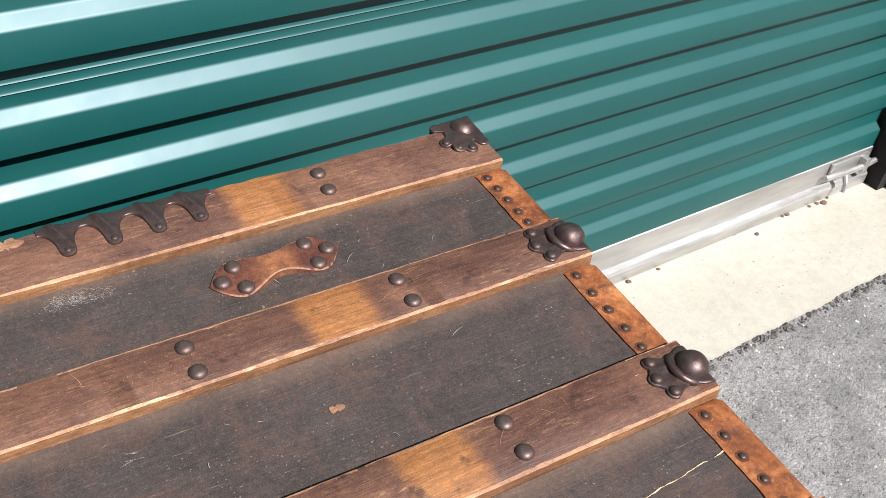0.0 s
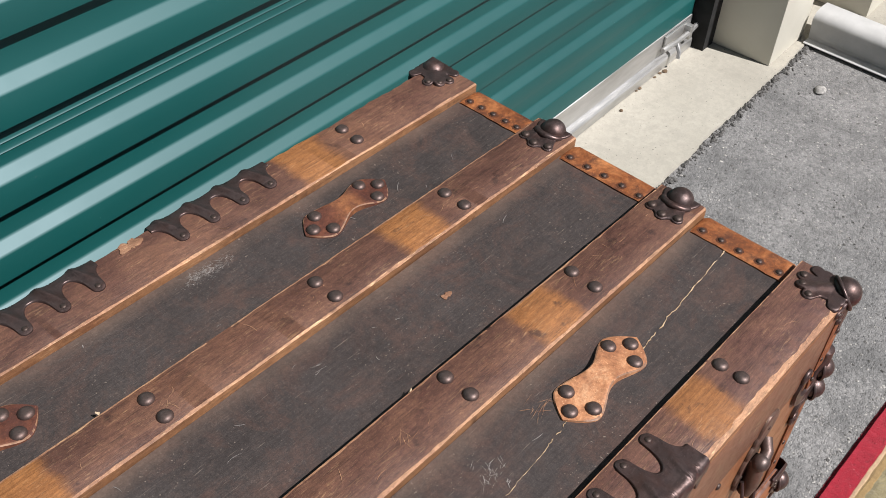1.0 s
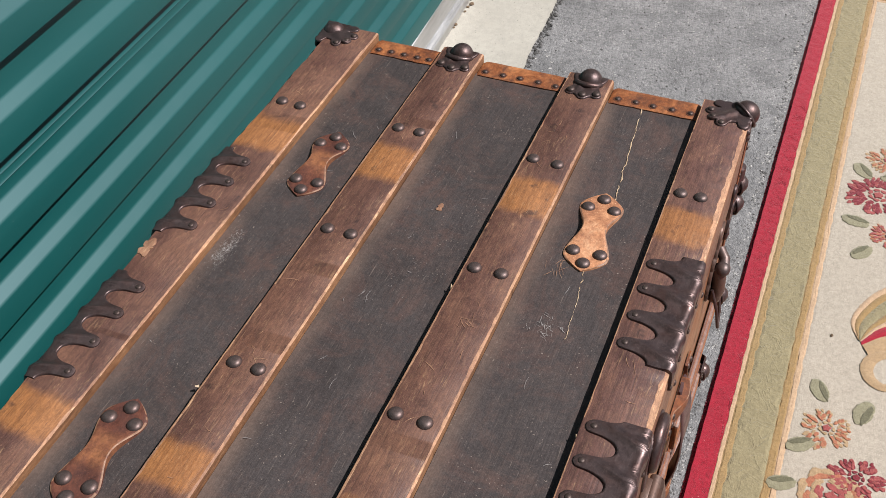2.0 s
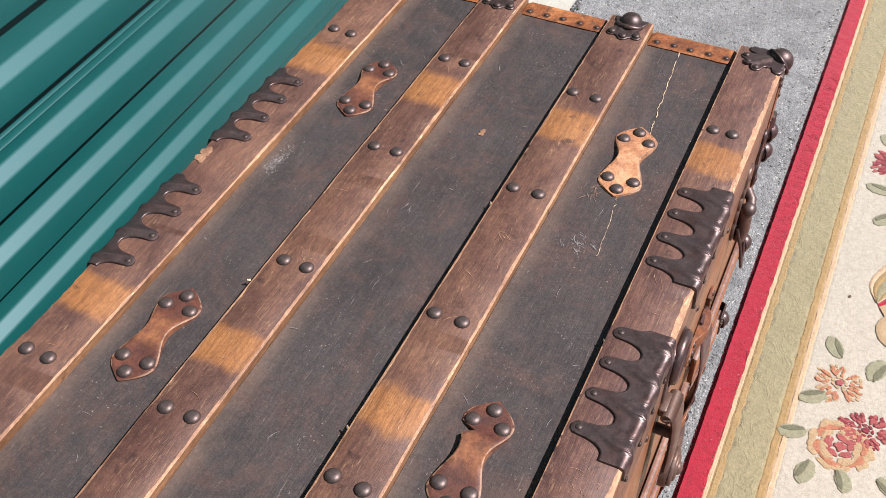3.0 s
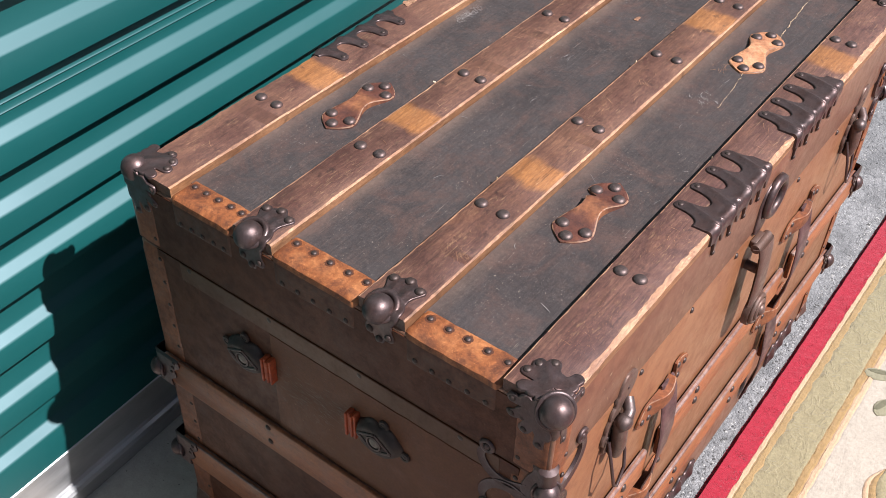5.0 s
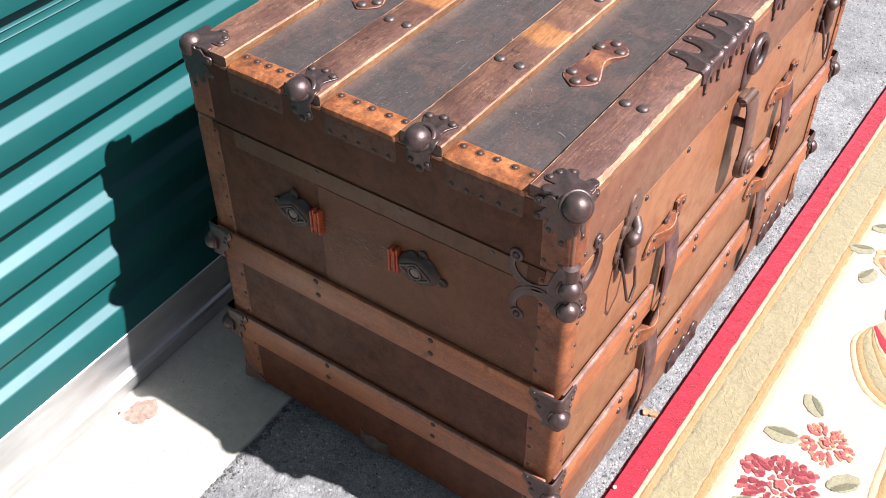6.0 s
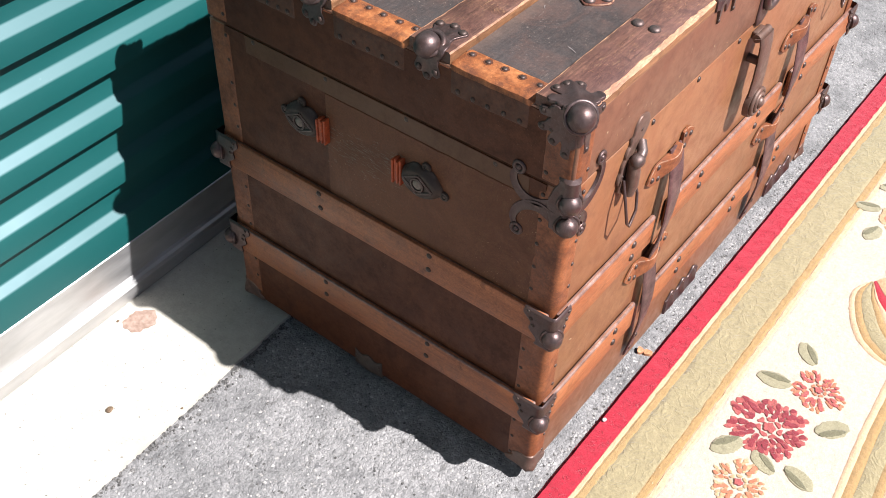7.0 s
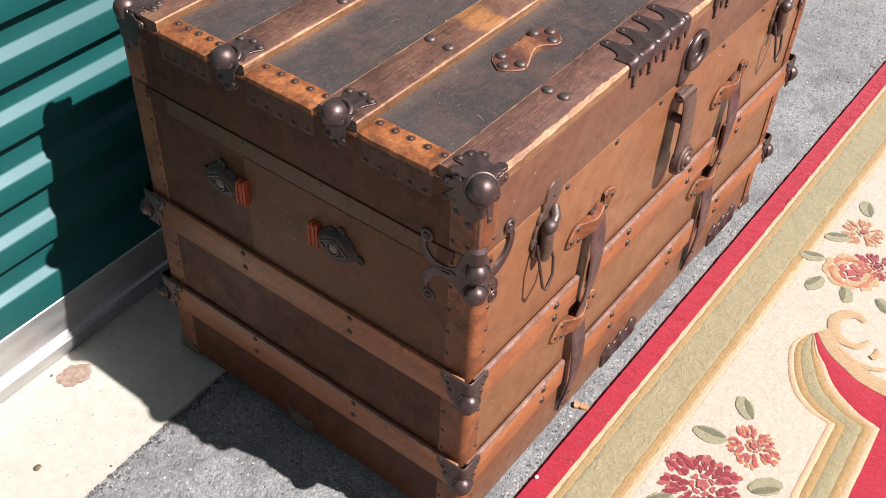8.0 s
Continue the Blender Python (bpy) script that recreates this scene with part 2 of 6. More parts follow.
# the brown canvas again, darkened to stand in for shade on the ends
m_shaded_end_cloth = canvas("shade_darkened_end_canvas", (0.062, 0.0175, 0.0066), (0.090, 0.0285, 0.0108), (0.030, 0.0092, 0.0045), (900, 900, 900), (0.2, 0.11, 0.06), 0.5, 0.5, spec=0.17, fine=0.5)
m_varnish = canvas("varnished_olive_band", (0.078, 0.032, 0.0135), (0.1, 0.044, 0.0195), (0.058, 0.0225, 0.010), (900, 900, 900), (0.2, 0.14, 0.085), 0.3, 0.45, spec=0.25, fine=0.3)
m_end_worn = canvas("worn_end_canvas", (0.086, 0.0285, 0.012), (0.118, 0.044, 0.0195), (0.13, 0.064, 0.034), (900, 900, 900), (0.3, 0.2, 0.12), 0.7, 0.55, spec=0.22, fine=0.6)
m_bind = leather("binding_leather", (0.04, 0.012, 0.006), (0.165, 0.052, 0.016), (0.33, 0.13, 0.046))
# darkened leather: painted shade on the binding's side, rust rings round nails
m_bind_shade_stain = leather("binding_shade_and_stain_leather", (0.042, 0.013, 0.0054), (0.064, 0.0205, 0.008), (0.086, 0.028, 0.0108), 0.6)
m_corner = leather("corner_leather", (0.075, 0.024, 0.010), (0.15, 0.046, 0.016), (0.235, 0.082, 0.03))
m_patch = leather("red_brown_patch_leather", (0.042, 0.0155, 0.012), (0.08, 0.028, 0.018), (0.145, 0.052, 0.028), 0.5, (0.2045, -0.2065))
m_tan = leather("pale_tan_patch_leather", (0.17, 0.064, 0.03), (0.36, 0.165, 0.08), (0.55, 0.33, 0.19))
m_cut = leather("pale_cut_leather_edge", (0.12, 0.06, 0.035), (0.2, 0.105, 0.06), (0.28, 0.16, 0.1))
m_strap = leather("dark_strap_leather", (0.03, 0.015, 0.015), (0.062, 0.031, 0.03), (0.1, 0.053, 0.047), 0.42)
m_iron = metal("dark_japanned_iron", (0.084, 0.06, 0.057), (0.082, 0.044, 0.036), 0.35)
m_rivet = metal("dark_rivet_iron", (0.088, 0.066, 0.06), (0.085, 0.045, 0.035), 0.4, 0.65)
m_splinter = leather("raw_pale_wood", (0.25, 0.16, 0.09), (0.4, 0.29, 0.18), (0.55, 0.43, 0.3), 0.8)
# worn edge, greyed to paint in the sky's reflection
m_edge = leather("worn_edge_sky_sheen", (0.09, 0.043, 0.03), (0.16, 0.093, 0.075), (0.25, 0.165, 0.13), 0.48)
m_nail = metal("dark_nail_iron", (0.06, 0.043, 0.037), (0.05, 0.027, 0.02), 0.42, 0.6)
m_stub = leather("torn_orange_leather", (0.15, 0.022, 0.007), (0.33, 0.055, 0.014), (0.48, 0.11, 0.03))
m_rub = leather("rubbed_canvas_ground", (0.1, 0.075, 0.055), (0.15, 0.115, 0.085), (0.2, 0.16, 0.125), 0.7)
m_dust = leather("grey_dust", (0.14, 0.13, 0.125), (0.22, 0.2, 0.19), (0.3, 0.28, 0.26), 0.9)
m_chalk = leather("chalky_scuff", (0.2, 0.185, 0.175), (0.32, 0.3, 0.28), (0.45, 0.42, 0.4), 0.9)
m_brown_iron = metal("browned_iron", (0.108, 0.068, 0.053), (0.11, 0.055, 0.036), 0.42, 0.45)
m_cap = metal("bronzed_iron", (0.036, 0.024, 0.018), (0.05, 0.025, 0.015), 0.58, 0.1)
m_cap_disc = metal("rubbed_disc", (0.17, 0.14, 0.115), (0.13, 0.09, 0.065), 0.5, 0.2)

w = Mat("green_painted_steel", 0.44, 0.0, 0.6)
n = w.noise(5.0, 5, 0.6, (0.25, 1, 1))
col = w.mix(w.ramp(n, [(0.35, 0.0), (0.7, 1.0)]), (0.0026, 0.047, 0.0445), (0.0042, 0.058, 0.0545))
col = w.mix(w.ramp(w.noise(260.0, 1, 0.4), [(0.81, 0.0), (0.84, 0.35)]), col, (0.2, 0.3, 0.28))
w.color(col).rough(w.ramp(w.noise(14.0, 4), [(0.3, 0.43), (0.7, 0.48)]))
w.bump(w.noise(5.0, 2, 0.5, (0.3, 1, 1)), 0.002, 0.15)
# blue put into the specular colour in place of a bluer sky's reflection
w.b.inputs["Specular Tint"].default_value = (0.78, 0.92, 1.0, 1)
m_door = w.m

w = Mat("galvanised_aluminium", 0.42, 0.85)
n = w.noise(30.0, 5, 0.6, (0.2, 1, 1))
w.color(w.ramp(n, [(0.3, (0.38, 0.375, 0.365)), (0.7, (0.56, 0.555, 0.545))])).rough(w.ramp(w.noise(60.0, 4, 0.6, (0.15, 1, 1)), [(0.3, 0.34), (0.7, 0.56)]))
w.bump(w.noise(12.0, 3), 0.002, 0.3)
m_alu = w.m

w = Mat("black_rubber_and_gap_shade", 0.8, 0, 0.3)
w.color(w.ramp(w.noise(40.0, 4), [(0.3, (0.008, 0.008, 0.008)), (0.7, (0.02, 0.02, 0.02))]))
m_black = w.m

w = Mat("beige_painted_steel", 0.5, 0, 0.4)
w.color(w.ramp(w.noise(6.0, 5), [(0.3, (0.53, 0.505, 0.43)), (0.7, (0.6, 0.575, 0.495))]))
w.bump(w.noise(50.0, 3), 0.001, 0.3)
m_post = w.m

w = Mat("pale_concrete", 0.9, 0, 0.2)
n = w.noise(4.0, 6, 0.6)
col = w.ramp(n, [(0.3, (0.303, 0.284, 0.24)), (0.7, (0.38, 0.357, 0.304))])
col = w.mix(w.ramp(w.noise(90.0, 4, 0.7), [(0.4, 0.35), (0.6, 0.0)]), col, (0.25, 0.237, 0.206))
col = w.mix(w.ramp(w.noise(170.0, 2), [(0.68, 0.0), (0.73, 0.85)]), col, (0.09, 0.08, 0.07))
col = w.mix(w.ramp(w.noise(22.0, 7, 0.72), [(0.5, 0.0), (0.7, 0.4)]), col, (0.235, 0.222, 0.192))
w.color(col).bump(w.noise(300.0, 3), 0.0012, 0.5)
w.bump(w.noise(40.0, 3), 0.002, 0.3)
m_concrete = w.m

w = Mat("weathered_asphalt", 0.85, 0, 0.35)
stone = w.cells(215.0, "F1", "Color")
bw = w.t.nodes.new("ShaderNodeRGBToBW")
w.link(stone, bw.inputs[0])
col = w.ramp(bw.outputs[0], [(0.15, (0.17, 0.166, 0.162)), (0.5, (0.22, 0.214, 0.208)), (0.8, (0.255, 0.248, 0.241)), (0.95, (0.295, 0.287, 0.277))])
d = w.cells(215.0, "DISTANCE_TO_EDGE")
col = w.mix(w.ramp(d, [(0.0, 0.3), (0.14, 0.0)]), col, (0.08, 0.08, 0.081))
col = w.mix(w.ramp(w.noise(2.6, 5, 0.6), [(0.4, 0.0), (0.7, 0.45)]), col, (0.1, 0.1, 0.1))
col = w.mix(w.ramp(w.noise(75.0, 3), [(0.56, 0.0), (0.7, 0.7)]), col, (0.06, 0.06, 0.062))
col = w.mix(w.ramp(w.noise(11.0, 5, 0.65), [(0.44, 0.0), (0.64, 0.6)]), col, (0.09, 0.089, 0.088))
col = w.mix(w.ramp(w.noise(60.0, 4, 0.7), [(0.56, 0.0), (0.68, 0.6)]), col, (0.055, 0.053, 0.05))
grit = w.noise(250.0, 3, 0.75)
col = w.mix(w.ramp(grit, [(0.57, 0.0), (0.70, 0.35)]), col, (0.30, 0.293, 0.283))
col = w.mix(w.ramp(grit, [(0.30, 0.65), (0.43, 0.0)]), col, (0.05, 0.049, 0.048))
w.color(col)
w.bump(d, 0.003, 0.7).bump(w.noise(150.0, 3, 0.7), 0.006, 0.6).bump(w.noise(55.0, 4), 0.006, 0.5)
m_asphalt = w.m

w = Mat("grey_stone", 0.9, 0, 0.3)
r = w.random()
w.color(w.ramp(w.noise(90.0, 3), [(0.3, (0.12, 0.115, 0.11)), (0.7, (0.4, 0.385, 0.36))])).bump(w.noise(200.0, 3), 0.001, 0.5)
m_stone = w.m
w = Mat("dark_grit", 0.9, 0, 0.3)
w.color(w.ramp(w.noise(300.0, 2), [(0.3, (0.025, 0.024, 0.023)), (0.7, (0.13, 0.125, 0.118))]))
m_grit = w.m
w = Mat("brown_litter", 0.9, 0, 0.2)
w.color(w.ramp(w.noise(150.0, 3), [(0.3, (0.06, 0.04, 0.025)), (0.7, (0.16, 0.11, 0.07))]))
m_litter = w.m
w = Mat("tar_residue", 0.85, 0, 0.2)
w.color(w.ramp(w.noise(120.0, 4), [(0.3, (0.16, 0.105, 0.08)), (0.7, (0.27, 0.2, 0.16))])).bump(w.noise(180.0, 3), 0.001, 0.6)
m_tar = w.m
w = Mat("white_enamel_metal", 0.5, 0, 0.5)
w.color(w.ramp(w.noise(20.0, 4), [(0.3, (0.34, 0.34, 0.335)), (0.7, (0.43, 0.428, 0.42))]))
m_white = w.m

m_red = pile("red_wool", (0.31, 0.0155, 0.031), (0.225, 0.0105, 0.021))
m_peach = pile("peach_wool", (0.47, 0.325, 0.205), (0.35, 0.235, 0.14))
m_gold = pile("gold_wool", (0.30, 0.195, 0.085), (0.235, 0.15, 0.062))
m_sage = pile("sage_wool", (0.265, 0.225, 0.128), (0.185, 0.155, 0.087), 0.35)
m_moss = pile("moss_gold_wool", (0.30, 0.2, 0.09), (0.235, 0.155, 0.068))
m_cream = pile("cream_wool", (0.40, 0.352, 0.282), (0.335, 0.292, 0.23))
m_wine = pile("wine_wool", (0.2, 0.03, 0.038), (0.125, 0.017, 0.023))
m_leafa = pile("olive_wool", (0.26, 0.24, 0.155), (0.17, 0.155, 0.095))
m_leafb = pile("dark_olive_wool", (0.15, 0.14, 0.085), (0.08, 0.075, 0.045))
m_rose = pile("rose_wool", (0.31, 0.085, 0.075), (0.2, 0.04, 0.04))
m_rust = pile("rust_wool", (0.36, 0.155, 0.085), (0.27, 0.09, 0.05))
m_tanw = pile("tan_wool", (0.38, 0.265, 0.15), (0.28, 0.185, 0.1))

# ---- building blocks ----
BASE = {}


def thing(name, loc, label, category, group="", kind=""):
    ob = new(name)
    ob.empty_display_size = 0.05
    ob.location = loc
    BASE[ob] = Vector(loc)
    return tagged(ob, label, category, group, kind)


def finish(bm, name, mats, sharp=40):
    bmesh.ops.recalc_face_normals(bm, faces=bm.faces)
    me = bpy.data.meshes.new(name)
    bm.to_mesh(me)
    bm.free()
    for m in mats if isinstance(mats, (list, tuple)) else [mats]:
        me.materials.append(m)
    me.polygons.foreach_set("use_smooth", [True] * len(me.polygons))
    me.set_sharp_from_angle(angle=radians(sharp))
    return me


def part(name, bm, material, parent, label="", sharp=40):
    """Links a bmesh in world metres as one mesh under a thing or a part."""
    base = BASE[parent]
    bmesh.ops.translate(bm, verts=bm.verts, vec=-base)
    ob = new(name, finish(bm, name, material, sharp))
    ob.parent = parent
    BASE[ob] = base
    return tagged(ob, label)


def solo(name, bm, material, base, label, category, group="", kind="", sharp=40):
    """A one-mesh thing, with its origin at base."""
    base = Vector(base)
    bmesh.ops.translate(bm, verts=bm.verts, vec=-base)
    ob = new(name, finish(bm, name, material, sharp))
    ob.location = base
    BASE[ob] = base
    return tagged(ob, label, category, group, kind)


def pin(name, me, parent, place, normal=(0, 0, 1), spin=0.0, size=1.0):
    """A small repeated piece on a shared mesh, standing along normal at place."""
    ob = new(name, me)
    ob.parent = parent
    q = Vector((0, 0, 1)).rotation_difference(Vector(normal).normalized())
    ob.matrix_local = Matrix.Translation(Vector(place) - BASE[parent]) @ q.to_matrix().to_4x4() @ pose(0, 0, 0, 0, 0, spin) @ Matrix.Diagonal((size, size, size, 1))
    return ob


def box(bm, x0, x1, y0, y1, z0, z1, bevel=0.0, seg=2):
    g = bmesh.ops.create_cube(bm, size=1.0)
    vs = g["verts"]
    for v in vs:
        v.co = ((x0 + x1) / 2 + v.co.x * (x1 - x0), (y0 + y1) / 2 + v.co.y * (y1 - y0), (z0 + z1) / 2 + v.co.z * (z1 - z0))
    if bevel:
        es = list({e for v in vs for e in v.link_edges})
        bmesh.ops.bevel(bm, geom=es, offset=bevel, segments=seg, affect="EDGES", profile=0.5)


def ball(bm, c, r, scale=(1, 1, 1), seg=20, rings=12):
    g = bmesh.ops.create_uvsphere(bm, u_segments=seg, v_segments=rings, radius=r)
    for v in g["verts"]:
        v.co = Vector(c) + Vector((v.co.x * scale[0], v.co.y * scale[1], v.co.z * scale[2]))


def torus(bm, c, R, r, axis, n=28, k=8, squash=1.0):
    a = Vector(axis).normalized()
    u = a.orthogonal().normalized()
    w = a.cross(u)
    rows = []
    for i in range(n):
        t = 2 * math.pi * i / n
        d = u * math.cos(t) + w * math.sin(t)
        rows.append([bm.verts.new(Vector(c) + d * (R + r * math.cos(2 * math.pi * j / k)) + a * (r * squash * math.sin(2 * math.pi * j / k))) for j in range(k)])
    for i in range(n):
        for j in range(k):
            bm.faces.new((rows[i][j], rows[(i + 1) % n][j], rows[(i + 1) % n][(j + 1) % k], rows[i][(j + 1) % k]))


def tube(bm, pts, r, k=8):
    """A round bar along points."""
    rows = []
    for i, p in enumerate(pts):
        d = (Vector(pts[min(i + 1, len(pts) - 1)]) - Vector(pts[max(i - 1, 0)])).normalized()
        u = d.orthogonal().normalized() if i == 0 else (u - d * u.dot(d)).normalized()
        w = d.cross(u)
        rows.append([bm.verts.new(Vector(p) + (u * math.cos(2 * math.pi * j / k) + w * math.sin(2 * math.pi * j / k)) * r) for j in range(k)])
    for a, b in zip(rows, rows[1:]):
        for j in range(k):
            bm.faces.new((a[j], a[(j + 1) % k], b[(j + 1) % k], b[j]))
    bm.faces.new(rows[0])
    bm.faces.new(rows[-1])


def bend(o, a, b, c, r=0.006):
    """Maps (s, v, h) onto an edge: s along a; v > 0 runs inward along b on the upper face, v < 0 down the side face; h stands off."""
    o, a, b, c = Vector(o), Vector(a), Vector(b), Vector(c)
    q = r * math.pi / 4

    def f(s, v, h):
        if v >= q:
            i, z = r + v - q, h
        elif v <= -q:
            i, z = -h, -r + v + q
        else:
            t = (q - v) / (2 * q) * math.pi / 2
            i, z = r - (r + h) * math.sin(t), -r + (r + h) * math.cos(t)
        return o + a * s + b * i + c * z

    return f


def flat(o, a, b, c):
    """Maps (s, v, h) onto a plane at o with axes a, b and normal c."""
    o, a, b, c = Vector(o), Vector(a), Vector(b), Vector(c)
    return lambda s, v, h: o + a * s + b * v + c * h


def star(bm, f, cs, cv, rf, th, n=40, rings=6, hf=None, mat=0):
    """A rounded plate whose outline is rf(angle) round (cs, cv), th thick at its rim, with hf(s, v) more in between."""
    fr = [k / rings for k in range(1, rings)] + [0.97, 1.0, 1.0]
    hs = [th] * (rings - 1) + [th * 0.92, th * 0.6, -0.0008]
    mid = bm.verts.new(f(cs, cv, th + (hf(cs, cv) if hf else 0)))
    rows = []
    for q, h in zip(fr, hs):
        row = []
        for i in range(n):
            t = 2 * math.pi * i / n
            s, v = cs + q * rf(t) * math.cos(t), cv + q * rf(t) * math.sin(t)
            row.append(bm.verts.new(f(s, v, h + (hf(s, v) if hf and h > 0 else 0))))
        rows.append(row)
    fs = [bm.faces.new((mid, rows[0][i], rows[0][(i + 1) % n])) for i in range(n)]
    for a, b in zip(rows, rows[1:]):
        fs += [bm.faces.new((a[i], b[i], b[(i + 1) % n], a[(i + 1) % n])) for i in range(n)]
    for x in fs:
        x.material_index = mat


def strip(bm, f, ss, lo, hi, th, m=8, hf=None):
    """A plate over columns ss, from lo(s) to hi(s) across, th thick."""
    fr = [0, 0, 0.04] + [k / m for k in range(1, m)] + [0.96, 1, 1]
    hs = [-0.0008, th * 0.6, th] + [th] * (m - 1) + [th, th * 0.6, -0.0008]
    rows = []
    for k, s in enumerate(ss):
        end = k in (0, len(ss) - 1)
        row = []
        for q, h in zip(fr, hs):
            v = lo(s) + q * (hi(s) - lo(s))
            row.append(bm.verts.new(f(s, v, (-0.0008 if end else h) + (hf(s, v) if hf and h > 0 and not end else 0))))
        rows.append(row)
    for a, b in zip(rows, rows[1:]):
        for j in range(len(a) - 1):
            bm.faces.new((a[j], a[j + 1], b[j + 1], b[j]))


def dome(r, h, n=14, rim=0.0):
    """A rivet head, its base at the origin."""
    bm = bmesh.new()
    prof = [(r, -0.0006), (r, 0.12 * h), (0.93 * r, 0.42 * h), (0.74 * r, 0.74 * h), (0.42 * r, 0.95 * h)]
    rows = [[bm.verts.new((p * math.cos(2 * math.pi * i / n), p * math.sin(2 * math.pi * i / n), z)) for i in range(n)] for p, z in prof]
    top = bm.verts.new((0, 0, h))
    for a, b in zip(rows, rows[1:]):
        for i in range(n):
            bm.faces.new((a[i], a[(i + 1) % n], b[(i + 1) % n], b[i]))
    for i in range(n):
        bm.faces.new((rows[-1][i], rows[-1][(i + 1) % n], top))
    return bm


RIVET = finish(dome(0.0074, 0.0046), "rivet", m_rivet, 80)
NAIL = finish(dome(0.0042, 0.0026, 10), "nail", m_nail, 80)
TACK = finish(dome(0.0028, 0.0016, 8), "tack", m_nail, 80)


def stained_nail():
    """A nail head in the dark ring that its rust has left on the leather."""
    bm = dome(0.0042, 0.0026, 10)
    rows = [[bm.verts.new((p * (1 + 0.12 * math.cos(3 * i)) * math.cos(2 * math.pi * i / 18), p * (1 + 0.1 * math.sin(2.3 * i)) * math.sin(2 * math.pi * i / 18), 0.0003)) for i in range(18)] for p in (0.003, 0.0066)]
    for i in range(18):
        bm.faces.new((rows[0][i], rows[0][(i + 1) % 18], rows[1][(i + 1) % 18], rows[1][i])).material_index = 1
    return finish(bm, "nail", [m_nail, m_bind_shade_stain], 80)


STAINED = stained_nail()


def wob(x, y=0.0, k=1.0):
    return noise.noise((x * k, y * k, 3.1))


def smooth_line(pts, per=14):
    """A Catmull-Rom line through a few points."""
    p = [Vector((*q, 0)) for q in pts]
    p = [p[0] * 2 - p[1]] + p + [p[-1] * 2 - p[-2]]
    res = []
    for a, b, c, d in zip(p, p[1:], p[2:], p[3:]):
        for k in range(per):
            t = k / per
            res.append(0.5 * (2 * b + (c - a) * t + (2 * a - 5 * b + 4 * c - d) * t * t + (3 * b - 3 * c + d - a) * t ** 3))
    return res + [p[-2]]


# ---- ground, apron, door front ----
bm = bmesh.new()
R = 60.0
bmesh.ops.create_grid(bm, x_segments=1, y_segments=1, size=R)
solo("ground", bm, m_asphalt, (0, 0, 0), "weathered grey asphalt yard with coarse stone chips", "asphalt", kind="structure")

FRONT = pose(0, 0.447, 0, 0, 0, 2.54)


def at_front(bm):
    bmesh.ops.transform(bm, matrix=FRONT, verts=bm.verts)
    return bm


bm = bmesh.new()
xs = [-4 + 0.02 * k for k in range(int(8.0 / 0.02) + 1)]
top = [bm.verts.new((x, -0.2175 + 0.009 * x + 0.006 * wob(x, 0, 9) + 0.004 * wob(x, 5, 40), 0.006)) for x in xs]
low = [bm.verts.new((v.co.x, v.co.y - 0.004, -0.02)) for v in top]
back = [bm.verts.new((x, 0.4, 0.006)) for x in xs]
for k in range(len(xs) - 1):
    bm.faces.new((top[k], top[k + 1], back[k + 1], back[k]))
    bm.faces.new((low[k], low[k + 1], top[k + 1], top[k]))
solo("pavement", at_front(bm), m_concrete, (0, 0.3, 0), "pale cream concrete apron along the roll-up door", "concrete apron", kind="structure")

DOOR_L, DOOR_R = -1.42, 1.64
BRIGHT = [0.155, 0.248, 0.342, 0.433, 0.519, 0.606, 0.706]
DARK = [0.204, 0.299, 0.390, 0.475, 0.561, 0.658, 0.754]
for k in range(17):
    BRIGHT.append(0.706 + 0.093 * (k + 1))
    DARK.append(0.754 + 0.093 * (k + 1))
IN, OUT = 0.0295, 0.015
prof = [(OUT, 0.085)]
for k, (zb, zd) in enumerate(zip(BRIGHT, DARK)):
    prof += [(OUT, zb - 0.0084), (OUT + 0.0007, zb - 0.0068), (OUT + 0.0024, zb - 0.0048),
             (IN - 0.0024, zb + 0.0034), (IN - 0.0007, zb + 0.0054), (IN, zb + 0.0070)]
    if k % 4 == 1 and k > 1:
        for z in (zd - 0.0305, zd - 0.019):
            prof += [(IN, z - 0.0016), (IN - 0.0017, z - 0.0008), (IN, z + 0.0011)]
    prof += [(IN, zd - 0.001), (OUT, zd + 0.003)]
bm = bmesh.new()
cols = [DOOR_L + (DOOR_R - DOOR_L) * k / 12 for k in range(13)]
# the curtain hangs a little out of level
rows = [[bm.verts.new((x, y, z + 0.001 - 0.011 * x)) for y, z in prof] for x in cols]
for a, b in zip(rows, rows[1:]):
    for j in range(len(prof) - 1):
        bm.faces.new((a[j], a[j + 1], b[j + 1], b[j]))
door = thing("roll_up_door", FRONT @ Vector((0, 0.02, 0)), "dark green ribbed steel roll-up door, shut, beside a trunk", "roll-up door")
part("curtain", at_front(bm), m_door, door, "glossy green ribbed steel curtain", 50)

prof = [(0.012, 0.004), (0.0, 0.008), (0.0, 0.03), (0.003, 0.035), (0.009, 0.037), (0.012, 0.041), (0.013, 0.092), (0.02, 0.096), (0.034, 0.096)]
bm = bmesh.new()
rows = [[bm.verts.new((x, y, z + (0.007 - 0.005 * x) * min(1.0, max(0.0, z - 0.04) / 0.05))) for y, z in prof] for x in cols]
for a, b in zip(rows, rows[1:]):
    for j in range(len(prof) - 1):
        bm.faces.new((a[j], a[j + 1], b[j + 1], b[j]))
part("bottom_bar", at_front(bm), m_alu, door, "bare aluminium bottom bar", 25)
bm = bmesh.new()
box(bm, DOOR_L, DOOR_R, 0.004, 0.03, 0.0055, 0.012, 0.002)
